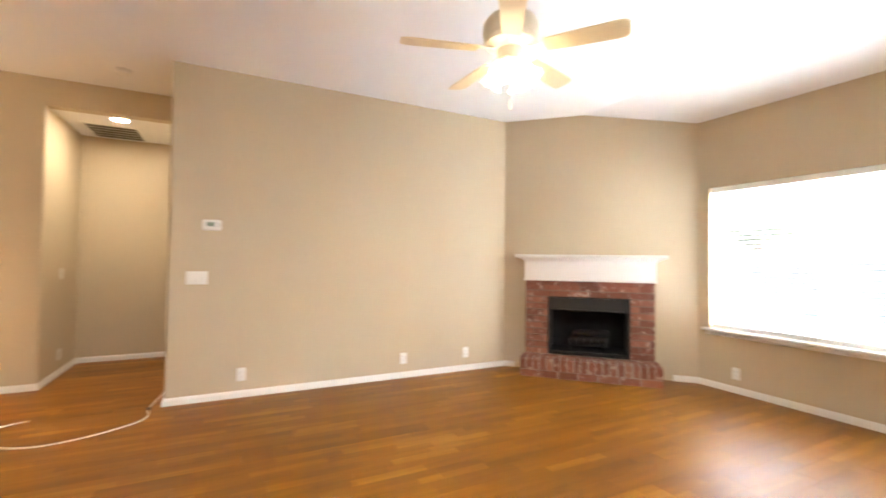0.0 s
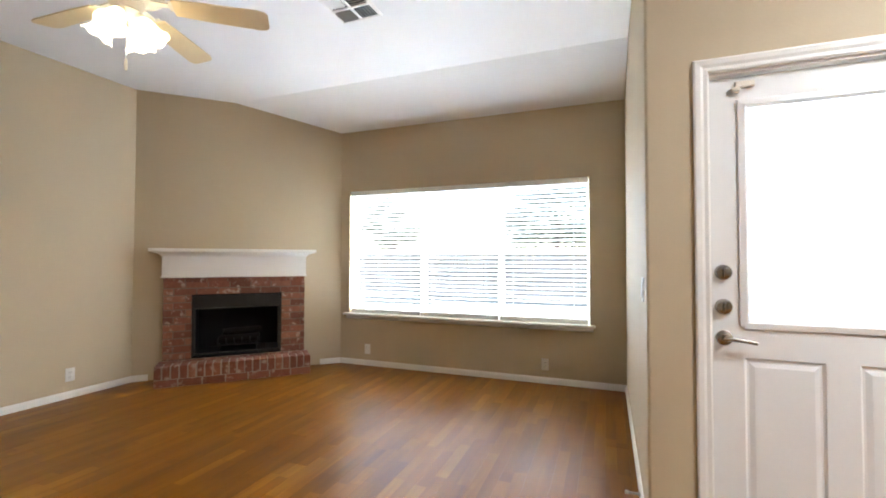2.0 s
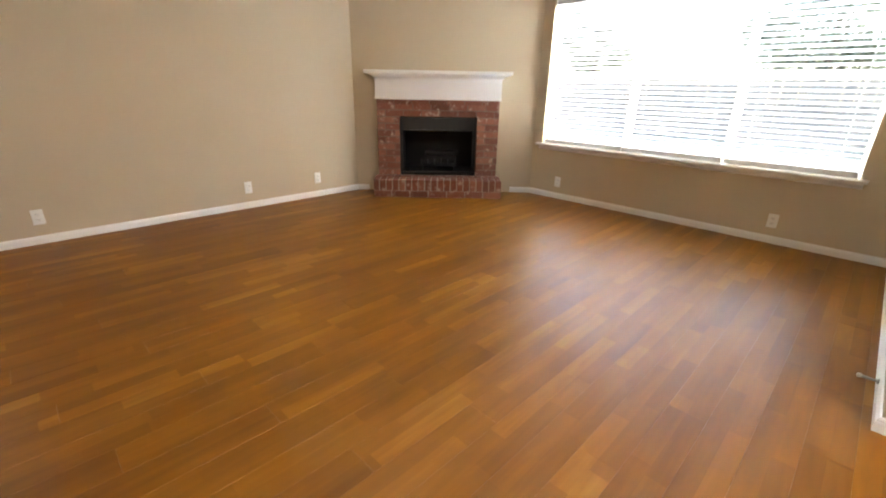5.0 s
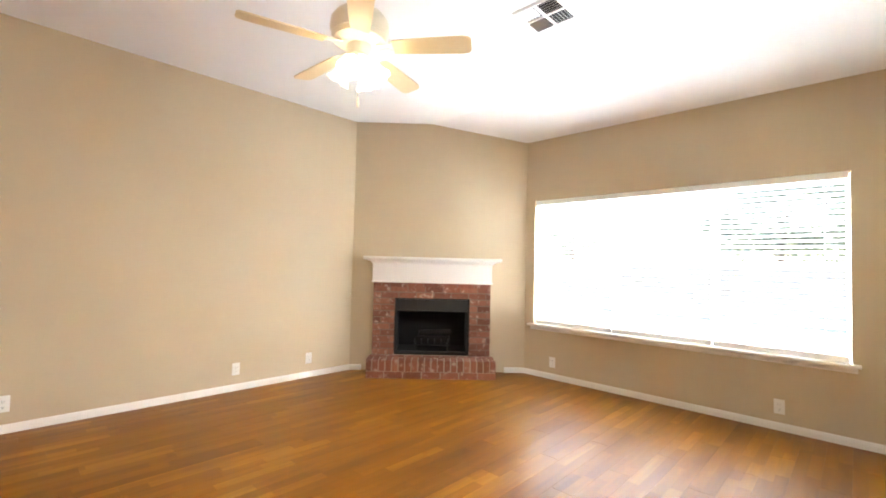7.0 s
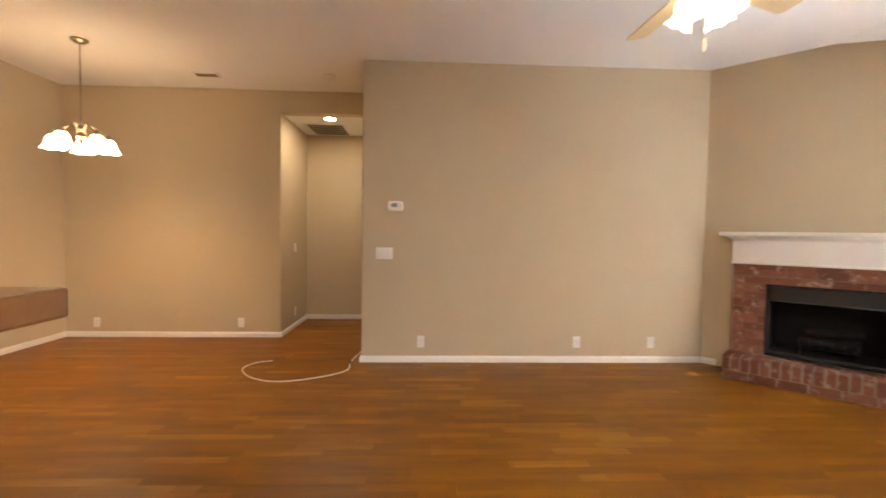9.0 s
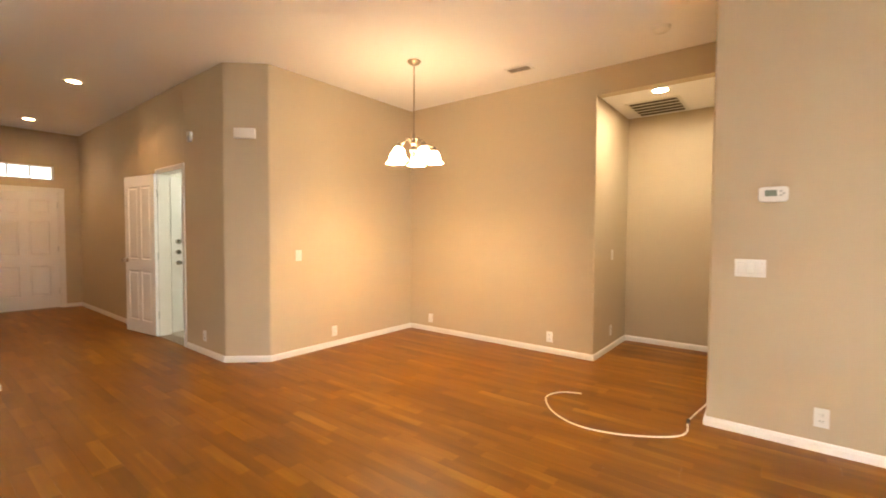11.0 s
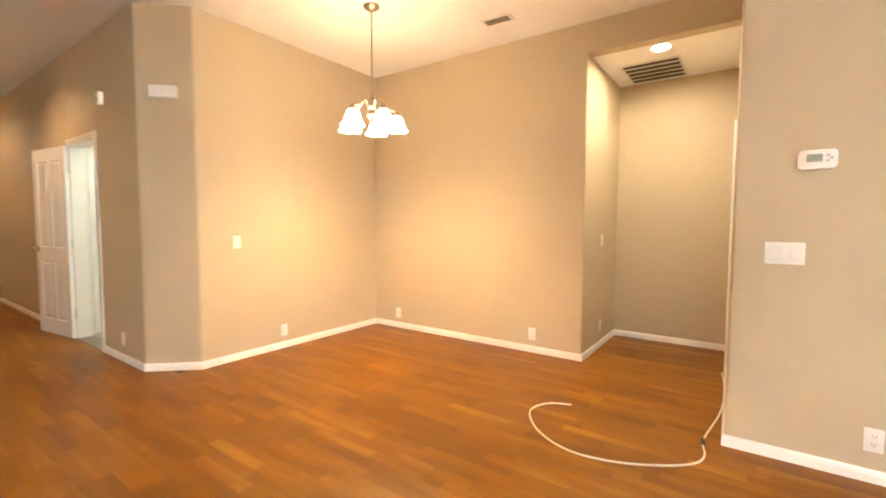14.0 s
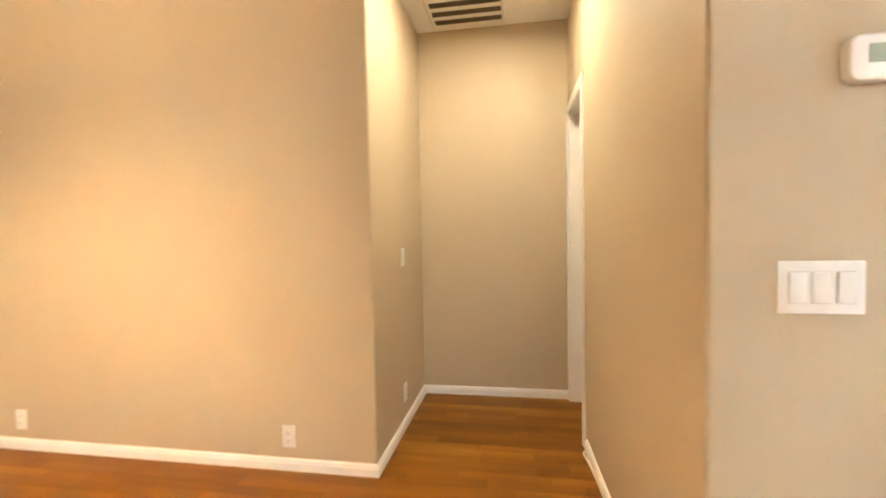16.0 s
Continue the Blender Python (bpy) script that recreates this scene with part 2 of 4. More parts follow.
# glow of the two added kitchen cans
KITFILL = material("kitchen_fill_lens", (0.9, 0.87, 0.8), 0.4, emit=290.0, emit_color=(1.0, 0.99, 0.96))
CANLIGHT = material("lit_can_lens", (0.9, 0.85, 0.75), 0.4, emit=60.0, emit_color=(1.0, 0.62, 0.30))
UTILLIGHT = material("lit_utility_lens", (0.9, 0.9, 0.85), 0.4, emit=8.0, emit_color=(0.93, 1.0, 0.80))
UTILWALL = material("pale_utility_paint", (0.72, 0.73, 0.66), 0.6, vary=0.02)
TILE = material("beige_floor_tile", (0.50, 0.46, 0.38), 0.4, vary=0.1, scale=8)
CORD = material("white_cable_jacket", (0.74, 0.68, 0.58), 0.5, vary=0.06, scale=20)
BARTOP = material("brown_laminate_top", (0.17, 0.072, 0.026), 0.18, vary=0.35, scale=22, coat=0.3)
SUBFLOOR = material("dark_underlay", (0.05, 0.025, 0.01), 0.9, vary=0.1)
GRASS = material("dry_lawn", (0.36, 0.34, 0.26), 0.95, vary=0.3, scale=2, bump=0.6, bump_scale=30)
FENCE = material("weathered_fence_board", (0.38, 0.34, 0.29), 0.85, vary=0.2, scale=6)
BARK = material("grey_brown_bark", (0.14, 0.11, 0.085), 0.95, vary=0.3, scale=12, bump=0.8, bump_scale=25)
LEAF = leaf_green("grey_green_leaf")
GLASS = glass_pane("window_glass")
SLAT = slat_vinyl("white_blind_slat")
OAK = wood_floor("oak_laminate", False)
OAKFAR = wood_floor("oak_laminate_far", True)

# ---- shape helpers ----


def mesh_of(name, bm, mat, smooth=False):
    me = bpy.data.meshes.new(name)
    bmesh.ops.recalc_face_normals(bm, faces=bm.faces)
    if smooth:
        for f in bm.faces:
            f.smooth = True
    bm.to_mesh(me)
    bm.free()
    me.materials.append(mat)
    if smooth:
        me.set_sharp_from_angle(angle=radians(40))
    return me


def part(name, bm, mat, parent, label="", smooth=False):
    ob = new(name, mesh_of(name, bm, mat, smooth))
    ob.parent = parent
    return tagged(ob, label)


def thing(name, at, label, category, group=""):
    ob = new(name)
    ob.matrix_world = at
    return tagged(ob, label, category, group)


def structure(name, bm, mat, label="", smooth=False):
    return tagged(new(name, mesh_of(name, bm, mat, smooth)), label, kind="structure")


def bx(bm, x0, x1, y0, y1, z0, z1, bevel=0.0, m=None):
    """A box, bevelled, in an existing bmesh."""
    mat4 = Matrix.LocRotScale(((x0 + x1) / 2, (y0 + y1) / 2, (z0 + z1) / 2), None, (abs(x1 - x0), abs(y1 - y0), abs(z1 - z0)))
    vs = bmesh.ops.create_cube(bm, size=1, matrix=(m @ mat4) if m else mat4)["verts"]
    if bevel:
        es = list({e for v in vs for e in v.link_edges})
        bmesh.ops.bevel(bm, geom=es, offset=bevel, segments=2, profile=0.6, affect="EDGES")
    return bm


def box(x0, x1, y0, y1, z0, z1, bevel=0.0, m=None):
    return bx(bmesh.new(), x0, x1, y0, y1, z0, z1, bevel, m)


def lathe(bm, profile, seg=24, m=None, cap=True):
    """Turn a profile of (radius, z) about z."""
    m = m or Matrix()
    rings = []
    for r, z in profile:
        rings.append([bm.verts.new(m @ Vector((r * math.cos(a), r * math.sin(a), z))) for a in [2 * math.pi * i / seg for i in range(seg)]])
    for a, b in zip(rings, rings[1:]):
        for i in range(seg):
            bm.faces.new((a[i], a[(i + 1) % seg], b[(i + 1) % seg], b[i]))
    for ring, (r, z) in ((rings[0], profile[0]), (rings[-1], profile[-1])):
        if cap and r > 1e-4:
            bm.faces.new(ring)
    return bm


def tube(bm, pts, r, seg=8):
    """A round bar along points."""
    pts = [Vector(p) for p in pts]
    up, rings = Vector((0.13, 0.31, 0.94)), []
    for i, p in enumerate(pts):
        d = (pts[min(i + 1, len(pts) - 1)] - pts[max(i - 1, 0)]).normalized()
        s = d.cross(up)
        s = s.normalized() if s.length > 1e-4 else d.orthogonal().normalized()
        t = s.cross(d)
        rings.append([bm.verts.new(p + (s * math.cos(a) + t * math.sin(a)) * r) for a in [2 * math.pi * k / seg for k in range(seg)]])
    for a, b in zip(rings, rings[1:]):
        for k in range(seg):
            bm.faces.new((a[k], a[(k + 1) % seg], b[(k + 1) % seg], b[k]))
    bm.faces.new(rings[0])
    bm.faces.new(rings[-1])
    return bm


def sweep(bm, pts, normal, prof):
    """Carry a profile of (offset to the left, height along normal) along a plane polyline, with mitred corners."""
    pts, nv, rings = [Vector(p) for p in pts], Vector(normal), []
    for i, p in enumerate(pts):
        ls = []
        for a, b in ((i - 1, i), (i, i + 1)):
            if a >= 0 and b < len(pts):
                ls.append(nv.cross((pts[b] - pts[a]).normalized()))
        mv = ls[0] if len(ls) == 1 else (ls[0] + ls[1]) / (1 + ls[0].dot(ls[1]))
        rings.append([bm.verts.new(p + mv * a + nv * h) for a, h in prof])
    k = len(prof)
    for a, b in zip(rings, rings[1:]):
        for i in range(k):
            bm.faces.new((a[i], a[(i + 1) % k], b[(i + 1) % k], b[i]))
    bm.faces.new(rings[0])
    bm.faces.new(rings[-1])
    return bm


def prism(pts, z0, z1, round_at=(), r=0.014):
    """A wall standing on a plan outline; the corners listed are bullnosed."""
    bm = bmesh.new()
    f = bm.faces.new([bm.verts.new((x, y, z0)) for x, y in pts])
    top = bmesh.ops.extrude_face_region(bm, geom=[f])["geom"]
    bmesh.ops.translate(bm, vec=(0, 0, z1 - z0), verts=[v for v in top if isinstance(v, bmesh.types.BMVert)])
    es = [e for e in bm.edges if abs(e.verts[0].co.z - e.verts[1].co.z) > 0.01 and any((Vector((x, y)) - e.verts[0].co.xy).length < 1e-3 for x, y in round_at)]
    if es:
        bmesh.ops.bevel(bm, geom=es, offset=r, segments=4, profile=0.5, affect="EDGES")
    return bm


BASE_PROFILE = [(0, 0), (0.015, 0), (0.015, 0.040), (0.011, 0.046), (0.012, 0.051), (0.006, 0.060), (0, 0.062)]
CASING_PROFILE = [(0, 0), (0, 0.010), (0.008, 0.014), (0.022, 0.012), (0.034, 0.017), (0.052, 0.018), (0.060, 0.014), (0.060, 0)]


def baseboard(pts):
    structure("baseboard", sweep(bmesh.new(), [(x, y, 0) for x, y in pts], (0, 0, 1), BASE_PROFILE), TRIM, "white moulded wooden baseboard along the wall")


def frame_at(p, out, z=0.0):
    """Pose on a wall: local x runs along the wall, local -y faces the room in the direction out."""
    o = Vector((out[0], out[1], 0)).normalized()
    xa = Vector((0, 0, 1)).cross(-o) * -1
    m = Matrix.Identity(4)
    m.col[0][:3], m.col[1][:3], m.col[2][:3], m.col[3][:3] = xa, -o, (0, 0, 1), (p[0], p[1], z)
    return m

# ---- the setting ----
H, HALC = 2.985, 2.72
XW, YS, XD, YT = 4.60, -0.385, 2.28, 4.285

structure("subfloor", box(-9.9, 4.62, -3.1, 6.6, -0.12, -0.014), SUBFLOOR, "dark underlay under the laminate")
structure("ground", box(-70, 90, -80, 80, -0.5, -0.3), GRASS, "dry lawn outside the house")

CANS = [(-6.25, 2.13), (-8.85, 2.13)]
bm = bmesh.new()
xs = [-9.9] + sorted(x + d for x, y in CANS for d in (-0.067, 0.067)) + [3.77]
for k, (x0, x1) in enumerate(zip(xs, xs[1:])):
    if k % 2:
        bx(bm, x0, x1, -3.1, CANS[0][1] - 0.067, H, H + 0.12)
        bx(bm, x0, x1, CANS[0][1] + 0.067, 5.29, H, H + 0.12)
    else:
        bx(bm, x0, x1, -3.1, 5.29, H, H + 0.12)
bx(bm, -4.2, 3.77, 5.29, 6.6, H, H + 0.12)
v = [bm.verts.new(p) for p in ((3.77, -3.1, H), (4.78, -3.1, 2.742), (4.78, 6.6, 2.742), (3.77, 6.6, H),
                               (3.77, -3.1, H + 0.12), (4.78, -3.1, 2.862), (4.78, 6.6, 2.862), (3.77, 6.6, H + 0.12))]
for q in ((0, 1, 2, 3), (4, 5, 6, 7), (0, 1, 5, 4), (1, 2, 6, 5), (2, 3, 7, 6), (3, 0, 4, 7)):
    bm.faces.new([v[i] for i in q])
structure("ceiling", bm, CEIL, "white textured ceiling that slopes down over the window")
structure("ceiling_alcove", box(-1.62, -0.376, 5.292, 6.56, HALC, HALC + 0.1), CEIL, "lower white ceiling of the alcove")

structure("wall_north", prism([(-0.375, YT), (3.12, YT), (3.12, YT + 0.12), (-0.265, YT + 0.12), (-0.295, 5.775), (-0.415, 5.775)],
                              0, H, [(-0.375, YT)]), WALL, "tan painted living room wall with a bullnose corner")
structure("wall_alcove_east", box(-0.415, -0.295, 5.775, 6.405, 2.055, H), WALL, "tan wall over the alcove doorway")
structure("wall_alcove_back", prism([(-1.62, 6.445), (-0.255, 6.445), (-0.255, 6.56), (-1.62, 6.56)], 0, HALC), WALL, "tan painted end wall of the alcove")
structure("wall_alcove_end", box(-0.415, -0.295, 6.405, 6.443, 0, H), WALL)
structure("wall_alcove_header", box(-1.50, -0.377, 5.29, 5.41, HALC - 0.001, H), WALL, "tan header over the alcove")
structure("wall_dining", prism([(-4.165, 5.29), (-1.50, 5.29), (-1.50, 6.443), (-1.62, 6.443), (-1.62, 5.41), (-4.165, 5.41)], 0, HALC - 0.001, [(-1.50, 5.29)]), WALL,
          "tan painted dining wall with a bullnose corner")
structure("wall_dining_upper", prism([(-4.165, 5.29), (-1.50, 5.29), (-1.50, 6.443), (-1.62, 6.443), (-1.62, 5.41), (-4.165, 5.41)], HALC - 0.001, H), WALL, "tan upper part of the dining wall")
structure("wall_dining_west", prism([(-4.045, 5.288), (-4.045, 3.187), (-4.375, 2.887), (-5.33, 2.887), (-5.33, 3.007), (-4.43, 3.007), (-4.165, 3.24), (-4.165, 5.288)],
                                    0, H, [(-4.045, 3.187), (-4.375, 2.887)]), WALL, "tan dining wall with a chamfered corner into the hall")
structure("wall_hall_header", box(-6.11, -5.332, 2.887, 3.007, 2.045, H), WALL)
structure("wall_hall_north", box(-9.74, -6.112, 2.887, 3.007, 0, H), WALL, "tan hall wall")
bm = box(-9.86, -9.742, 1.25, 1.70, 0, H)
bx(bm, -9.86, -9.742, 2.61, 3.0, 0, H)
bx(bm, -9.86, -9.742, 1.70, 2.61, 1.99, 2.185)
bx(bm, -9.86, -9.742, 2.55, 2.61, 2.185, 2.41)
bx(bm, -9.86, -9.742, 1.70, 2.61, 2.41, H)
structure("wall_west", bm, WALL, "tan wall around the front door")
structure("wall_hall_south", prism([(-9.74, 1.352), (-5.01, 1.352), (-5.01, -3.0), (-5.13, -3.0), (-5.13, 1.232), (-9.74, 1.232)], 0, H, [(-5.01, 1.352)]), WALL,
          "tan hall wall that turns towards the kitchen")
structure("wall_south", box(-5.13, XD + 0.14, -3.12, -3.0, 0, H), WALL, "plain wall behind the kitchen")
bm = box(XW, XW + 0.16, YS - 0.15, -0.06, 0, 2.84)
bx(bm, XW, XW + 0.16, 2.685, 4.405, 0, 2.84)
bx(bm, XW, XW + 0.16, -0.06, 2.685, 0, 0.585)
bx(bm, XW, XW + 0.16, -0.06, 2.685, 2.065, 2.84)
bmesh.ops.remove_doubles(bm, verts=bm.verts, dist=0.0001)
structure("wall_east", bm, WALL, "tan wall around the wide window")
bm = prism([(XD, YS), (XD, -0.61), (XD + 0.14, -0.61), (XD + 0.14, YS - 0.15), (XW, YS - 0.15), (XW, YS)], 0, 2.0515, [(XD, YS)])
bm.from_mesh(mesh_of("upper", prism([(XD, YS), (XD, -1.56), (XD + 0.14, -1.56), (XD + 0.14, YS - 0.15), (XW, YS - 0.15), (XW, YS)], 2.0515, H, [(XD, YS)]), WALL))
structure("wall_southeast", bm, WALL, "tan wall that turns towards the patio door")
bm = box(XD, XD + 0.14, -3.0, -1.562, 0, H)
structure("wall_patio", bm, WALL, "tan wall around the patio door")
# added slab outside that cuts the bright sky behind the transom
structure("sky_block_porch", box(-13.5, -9.9, -0.5, 4.5, 2.56, 2.70), TRIM, "slab added to dim the sky behind the transom")
# unseen slab added to block the sun from the patio door
structure("sun_block_patio", box(2.44, 6.4, -6.0, -0.56, 2.55, 2.7), TRIM, "unseen slab added to keep sun off the patio door")
structure("closing_wall_north", box(-0.255, 4.76, 6.445, 6.56, 0, H), WALL)
structure("closing_wall_east", box(4.60, 4.76, 4.407, 6.443, 0, 2.84), WALL)

# chimney breast, across the corner at 45 degrees: local x along it, local -y into the room
CHIM = frame_at((3.86, 3.545), (-1, -1))
FC, FW, FZ0, FZ1 = -0.075, 0.438, 0.229, 0.869
bm = prism([(-1.05, 0), (FC - FW, 0), (FC - FW, FZ1), (FC + FW, FZ1), (FC + FW, 0), (1.05, 0), (1.05, H), (-1.05, H)], -0.12, 0)
bm.transform(CHIM @ pose(0, 0, 0, 90))
structure("wall_chimney", bm, WALL, "tan chimney breast across the corner")

# utility room behind the hall door
structure("wall_utility", box(-6.32, -6.22, 3.009, 5.0, 0, 2.5), UTILWALL, "pale utility room wall")
bm = box(-6.22, -4.43, 4.9, 5.0, 0, 2.5)
bx(bm, -4.43, -4.33, 3.3, 5.0, 0, 2.5)
structure("wall_utility_back", bm, UTILWALL)
structure("ceiling_utility", box(-6.22, -4.43, 3.009, 4.9, 2.44, 2.5), CEIL)

# baseboards, mitred at each corner
baseboard([(2.98, YT), (-0.375, YT), (-0.413, 5.70)])
baseboard([(3.22, 4.185), (3.12, YT), (2.9801, YT)])
baseboard([(XD, -0.572), (XD, YS), (XW, YS), (XW, 2.805), (4.43, 2.975)])
baseboard([(-0.415, 6.445), (-1.50, 6.445), (-1.50, 5.29), (-4.045, 5.29), (-4.045, 3.187), (-4.375, 2.887), (-5.27, 2.887)])
baseboard([(-6.17, 2.887), (-9.74, 2.887), (-9.74, 2.675)])
baseboard([(-9.74, 1.64), (-9.74, 1.352), (-5.01, 1.352), (-5.01, -2.9)])


def door_casing(name, m, w, h, label="white moulded door casing"):
    """Casing round an opening from local x 0 to w and z 0 to h, on the wall face y = 0."""
    bm = sweep(bmesh.new(), [(0, 0, 0), (0, 0, h), (w, 0, h), (w, 0, 0)], (0, -1, 0), CASING_PROFILE)
    bm.transform(m)
    return structure(name, bm, TRIM, label)


def door_jamb(name, m, w, h, depth):
    bm = box(0, 0.018, 0.002, depth, 0, h - 0.018)
    bx(bm, w - 0.018, w, 0.002, depth, 0, h - 0.018)
    bx(bm, 0, w, 0.002, depth, h - 0.018, h)
    bm.transform(m)
    return structure(name, bm, TRIM, "white painted door jamb")


def panel_slab(w, h, t, panels, hole=None):
    """A moulded door slab with raised panels on both faces, from (0, 0, 0) to (w, t, h); hole: a lite cut through."""
    bm = bmesh.new()
    cells = list(panels) + ([hole] if hole else [])
    xs = sorted({0, w, *[c[0] for c in cells], *[c[1] for c in cells]})
    zs = sorted({0, h, *[c[2] for c in cells], *[c[3] for c in cells]})
    inset = []
    for y in (0, t):
        vs = {(x, z): bm.verts.new((x, y, z)) for x in xs for z in zs}
        done = set()
        for x0, x1 in zip(xs, xs[1:]):
            for z0, z1 in zip(zs, zs[1:]):
                hit = next((c for c in cells if c[0] <= x0 and x1 <= c[1] and c[2] <= z0 and z1 <= c[3]), None)
                if hit is None:
                    bm.faces.new([vs[p] for p in ((x0, z0), (x1, z0), (x1, z1), (x0, z1))])
                elif hit not in done and hit != hole:
                    done.add(hit)
                    bx0, bx1, bz0, bz1 = hit
                    loop = [(x, bz0) for x in xs if bx0 <= x <= bx1] + [(bx1, z) for z in zs if bz0 < z <= bz1]
                    loop += [(x, bz1) for x in reversed(xs) if bx0 <= x < bx1] + [(bx0, z) for z in reversed(zs) if bz0 < z < bz1]
                    inset.append(bm.faces.new([vs[p] for p in loop]))
    bm.normal_update()
    for f in inset:
        y = f.calc_center_median().y
        f.normal_update()
        s = 1 if (f.normal.y < 0) == (y < t / 2) else -1
        if s < 0:
            f.normal_flip()
        bmesh.ops.inset_individual(bm, faces=[f], thickness=0.014, depth=-0.009)
        bmesh.ops.inset_individual(bm, faces=[f], thickness=0.012, depth=0.0)
        bmesh.ops.inset_individual(bm, faces=[f], thickness=0.026, depth=0.007)
    for x0, z0, x1, z1 in ((0, 0, w, 0), (w, 0, w, h), (w, h, 0, h), (0, h, 0, 0)):
        bm.faces.new([bm.verts.new(p) for p in ((x0, 0, z0), (x1, 0, z1), (x1, t, z1), (x0, t, z0))])
    if hole:
        a, b, c, d = hole
        for x0, z0, x1, z1 in ((a, c, b, c), (b, c, b, d), (b, d, a, d), (a, d, a, c)):
            bm.faces.new([bm.verts.new(p) for p in ((x0, 0, z0), (x1, 0, z1), (x1, t, z1), (x0, t, z0))])
    return bm


def knob(parent, x, z, face, t, mat=NICKEL, name="door_knob", label="round satin nickel door knob"):
    m = pose(x, 0 if face < 0 else t, z, 90 if face < 0 else -90)
    bm = lathe(bmesh.new(), [(0.032, 0), (0.032, 0.005), (0.026, 0.010), (0.011, 0.014), (0.010, 0.034), (0.022, 0.040), (0.027, 0.052), (0.022, 0.064), (0.0, 0.067)], 20, m)
    return part(name, bm, mat, parent, label, True)


def deadbolt(parent, x, z, t, thumb=True):
    m = pose(x, 0, z, 90)
    bm = lathe(bmesh.new(), [(0.033, 0), (0.033, 0.008), (0.028, 0.018), (0.018, 0.021), (0.0, 0.021)], 24, m)
    ob = part("deadbolt", bm, NICKEL, parent, "satin nickel deadbolt rose", True)
    if thumb:
        part("thumb_turn", box(-0.006, 0.006, -0.042, -0.02, -0.018, 0.018, 0.003, pose(x, 0, z)), NICKEL, ob, "", True)
    return ob


def hinge(parent, x, y, z):
    bm = lathe(bmesh.new(), [(0.006, -0.045), (0.006, 0.045)], 10, pose(x, y, z))
    bx(bm, x - 0.003, x + 0.03, y - 0.001, y + 0.002, z - 0.045, z + 0.045)
    part("hinge", bm, STEEL, parent, "steel butt hinge")


# ---- patio door ----
PD = frame_at((XD, -0.635), (-1, 0))
PW = 0.90
door_casing("trim_patio_door", frame_at((XD, -0.635), (-1, 0)) @ pose(0, 0, 0), PW + 0.005, 2.045)
door_jamb("jamb_patio_door", frame_at((XD, -0.612), (-1, 0)), PW + 0.046, 2.052, 0.14)
patio = thing("patio_door", PD @ pose(0.002, 0.028, 0.012), "closed white half-glass patio door with two lower panels", "door")
part("slab", panel_slab(PW - 0.004, 2.015, 0.045, [(0.12, 0.395, 0.17, 0.82), (0.501, 0.776, 0.17, 0.82)], (0.12, 0.776, 0.955, 1.90)), DOORW, patio)
for y, s in ((0.0, 1), (0.045, -1)):
    bm = sweep(bmesh.new(), [(0.12, y, 0.955), (0.12, y, 1.90), (0.776, y, 1.90), (0.776, y, 0.955), (0.12, y, 0.955)], (0, -s, 0),
               [(-0.024, -0.006), (-0.024, 0.004), (-0.012, 0.012), (0.012 if s > 0 else 0.012, 0.009), (0.016, -0.006)])
    part("lite_frame", bm, DOORW, patio, "raised white frame round the glass")
pane = part("pane", box(0.115, 0.781, 0.018, 0.026, 0.95, 1.905), GLASS, patio, "clear glass lite")
pane.visible_shadow = False
deadbolt(patio, 0.048, 1.178, 0.045)
deadbolt(patio, 0.048, 1.032, 0.045)
m = pose(0.048, 0, 0.90, 90)
lev = part("lever_handle", lathe(bmesh.new(), [(0.032, 0), (0.032, 0.006), (0.024, 0.012), (0.012, 0.014), (0.011, 0.05), (0.0, 0.054)], 24, m), NICKEL, patio, "satin nickel lever handle", True)
part("lever", tube(bmesh.new(), [(0.045, -0.048, 0.90), (0.07, -0.052, 0.902), (0.11, -0.05, 0.897), (0.155, -0.045, 0.889)], 0.0085, 10), NICKEL, lev, "", True)
bm = box(0.10, 0.17, -0.016, 0.0, 1.965, 1.99, 0.004)
bx(bm, 0.085, 0.115, -0.022, -0.0, 1.945, 1.965, 0.004)
part("alarm_contact", bm, CORD, patio, "small cream alarm contact", True)
for z in (0.3, 1.05, 1.8):
    hinge(patio, PW - 0.006, -0.004, z)

# ---- front door and transom ----
door_casing("trim_front_door", frame_at((-9.742, 1.70), (1, 0)), 0.91, 1.99)
door_jamb("jamb_front_door", frame_at((-9.742, 1.70), (1, 0)), 0.91, 1.99, 0.118)
front = thing("front_door", frame_at((-9.742, 1.72), (1, 0)) @ pose(0, 0.03, 0.012), "closed white six-panel front door", "door")
part("slab", panel_slab(0.872, 1.957, 0.045, [(0.12, 0.38, 0.22, 0.72), (0.50, 0.76, 0.22, 0.72), (0.12, 0.38, 0.90, 1.47), (0.50, 0.76, 0.90, 1.47),
                                             (0.12, 0.38, 1.60, 1.83), (0.50, 0.76, 1.60, 1.83)]), DOORW, front)
knob(front, 0.05, 0.89, -1, 0.045)
deadbolt(front, 0.05, 1.03, 0.045)
deadbolt(front, 0.05, 1.16, 0.045)
for z in (0.28, 1.0, 1.75):
    hinge(front, 0.866, -0.004, z)
tr = tagged(new("window_transom"), "narrow white-framed transom of three panes over the front door", kind="structure")
tr.matrix_world = frame_at((-9.742, 1.70), (1, 0))
bm = box(0.0, 0.85, 0.02, 0.09, 2.185, 2.199)
bx(bm, 0.0, 0.85, 0.02, 0.09, 2.394, 2.41)
for x0, x1 in ((0.0, 0.028), (0.278, 0.292), (0.545, 0.559), (0.822, 0.85)):
    bx(bm, x0, x1, 0.02, 0.09, 2.199, 2.394)
part("window_frame", bm, TRIM, tr)
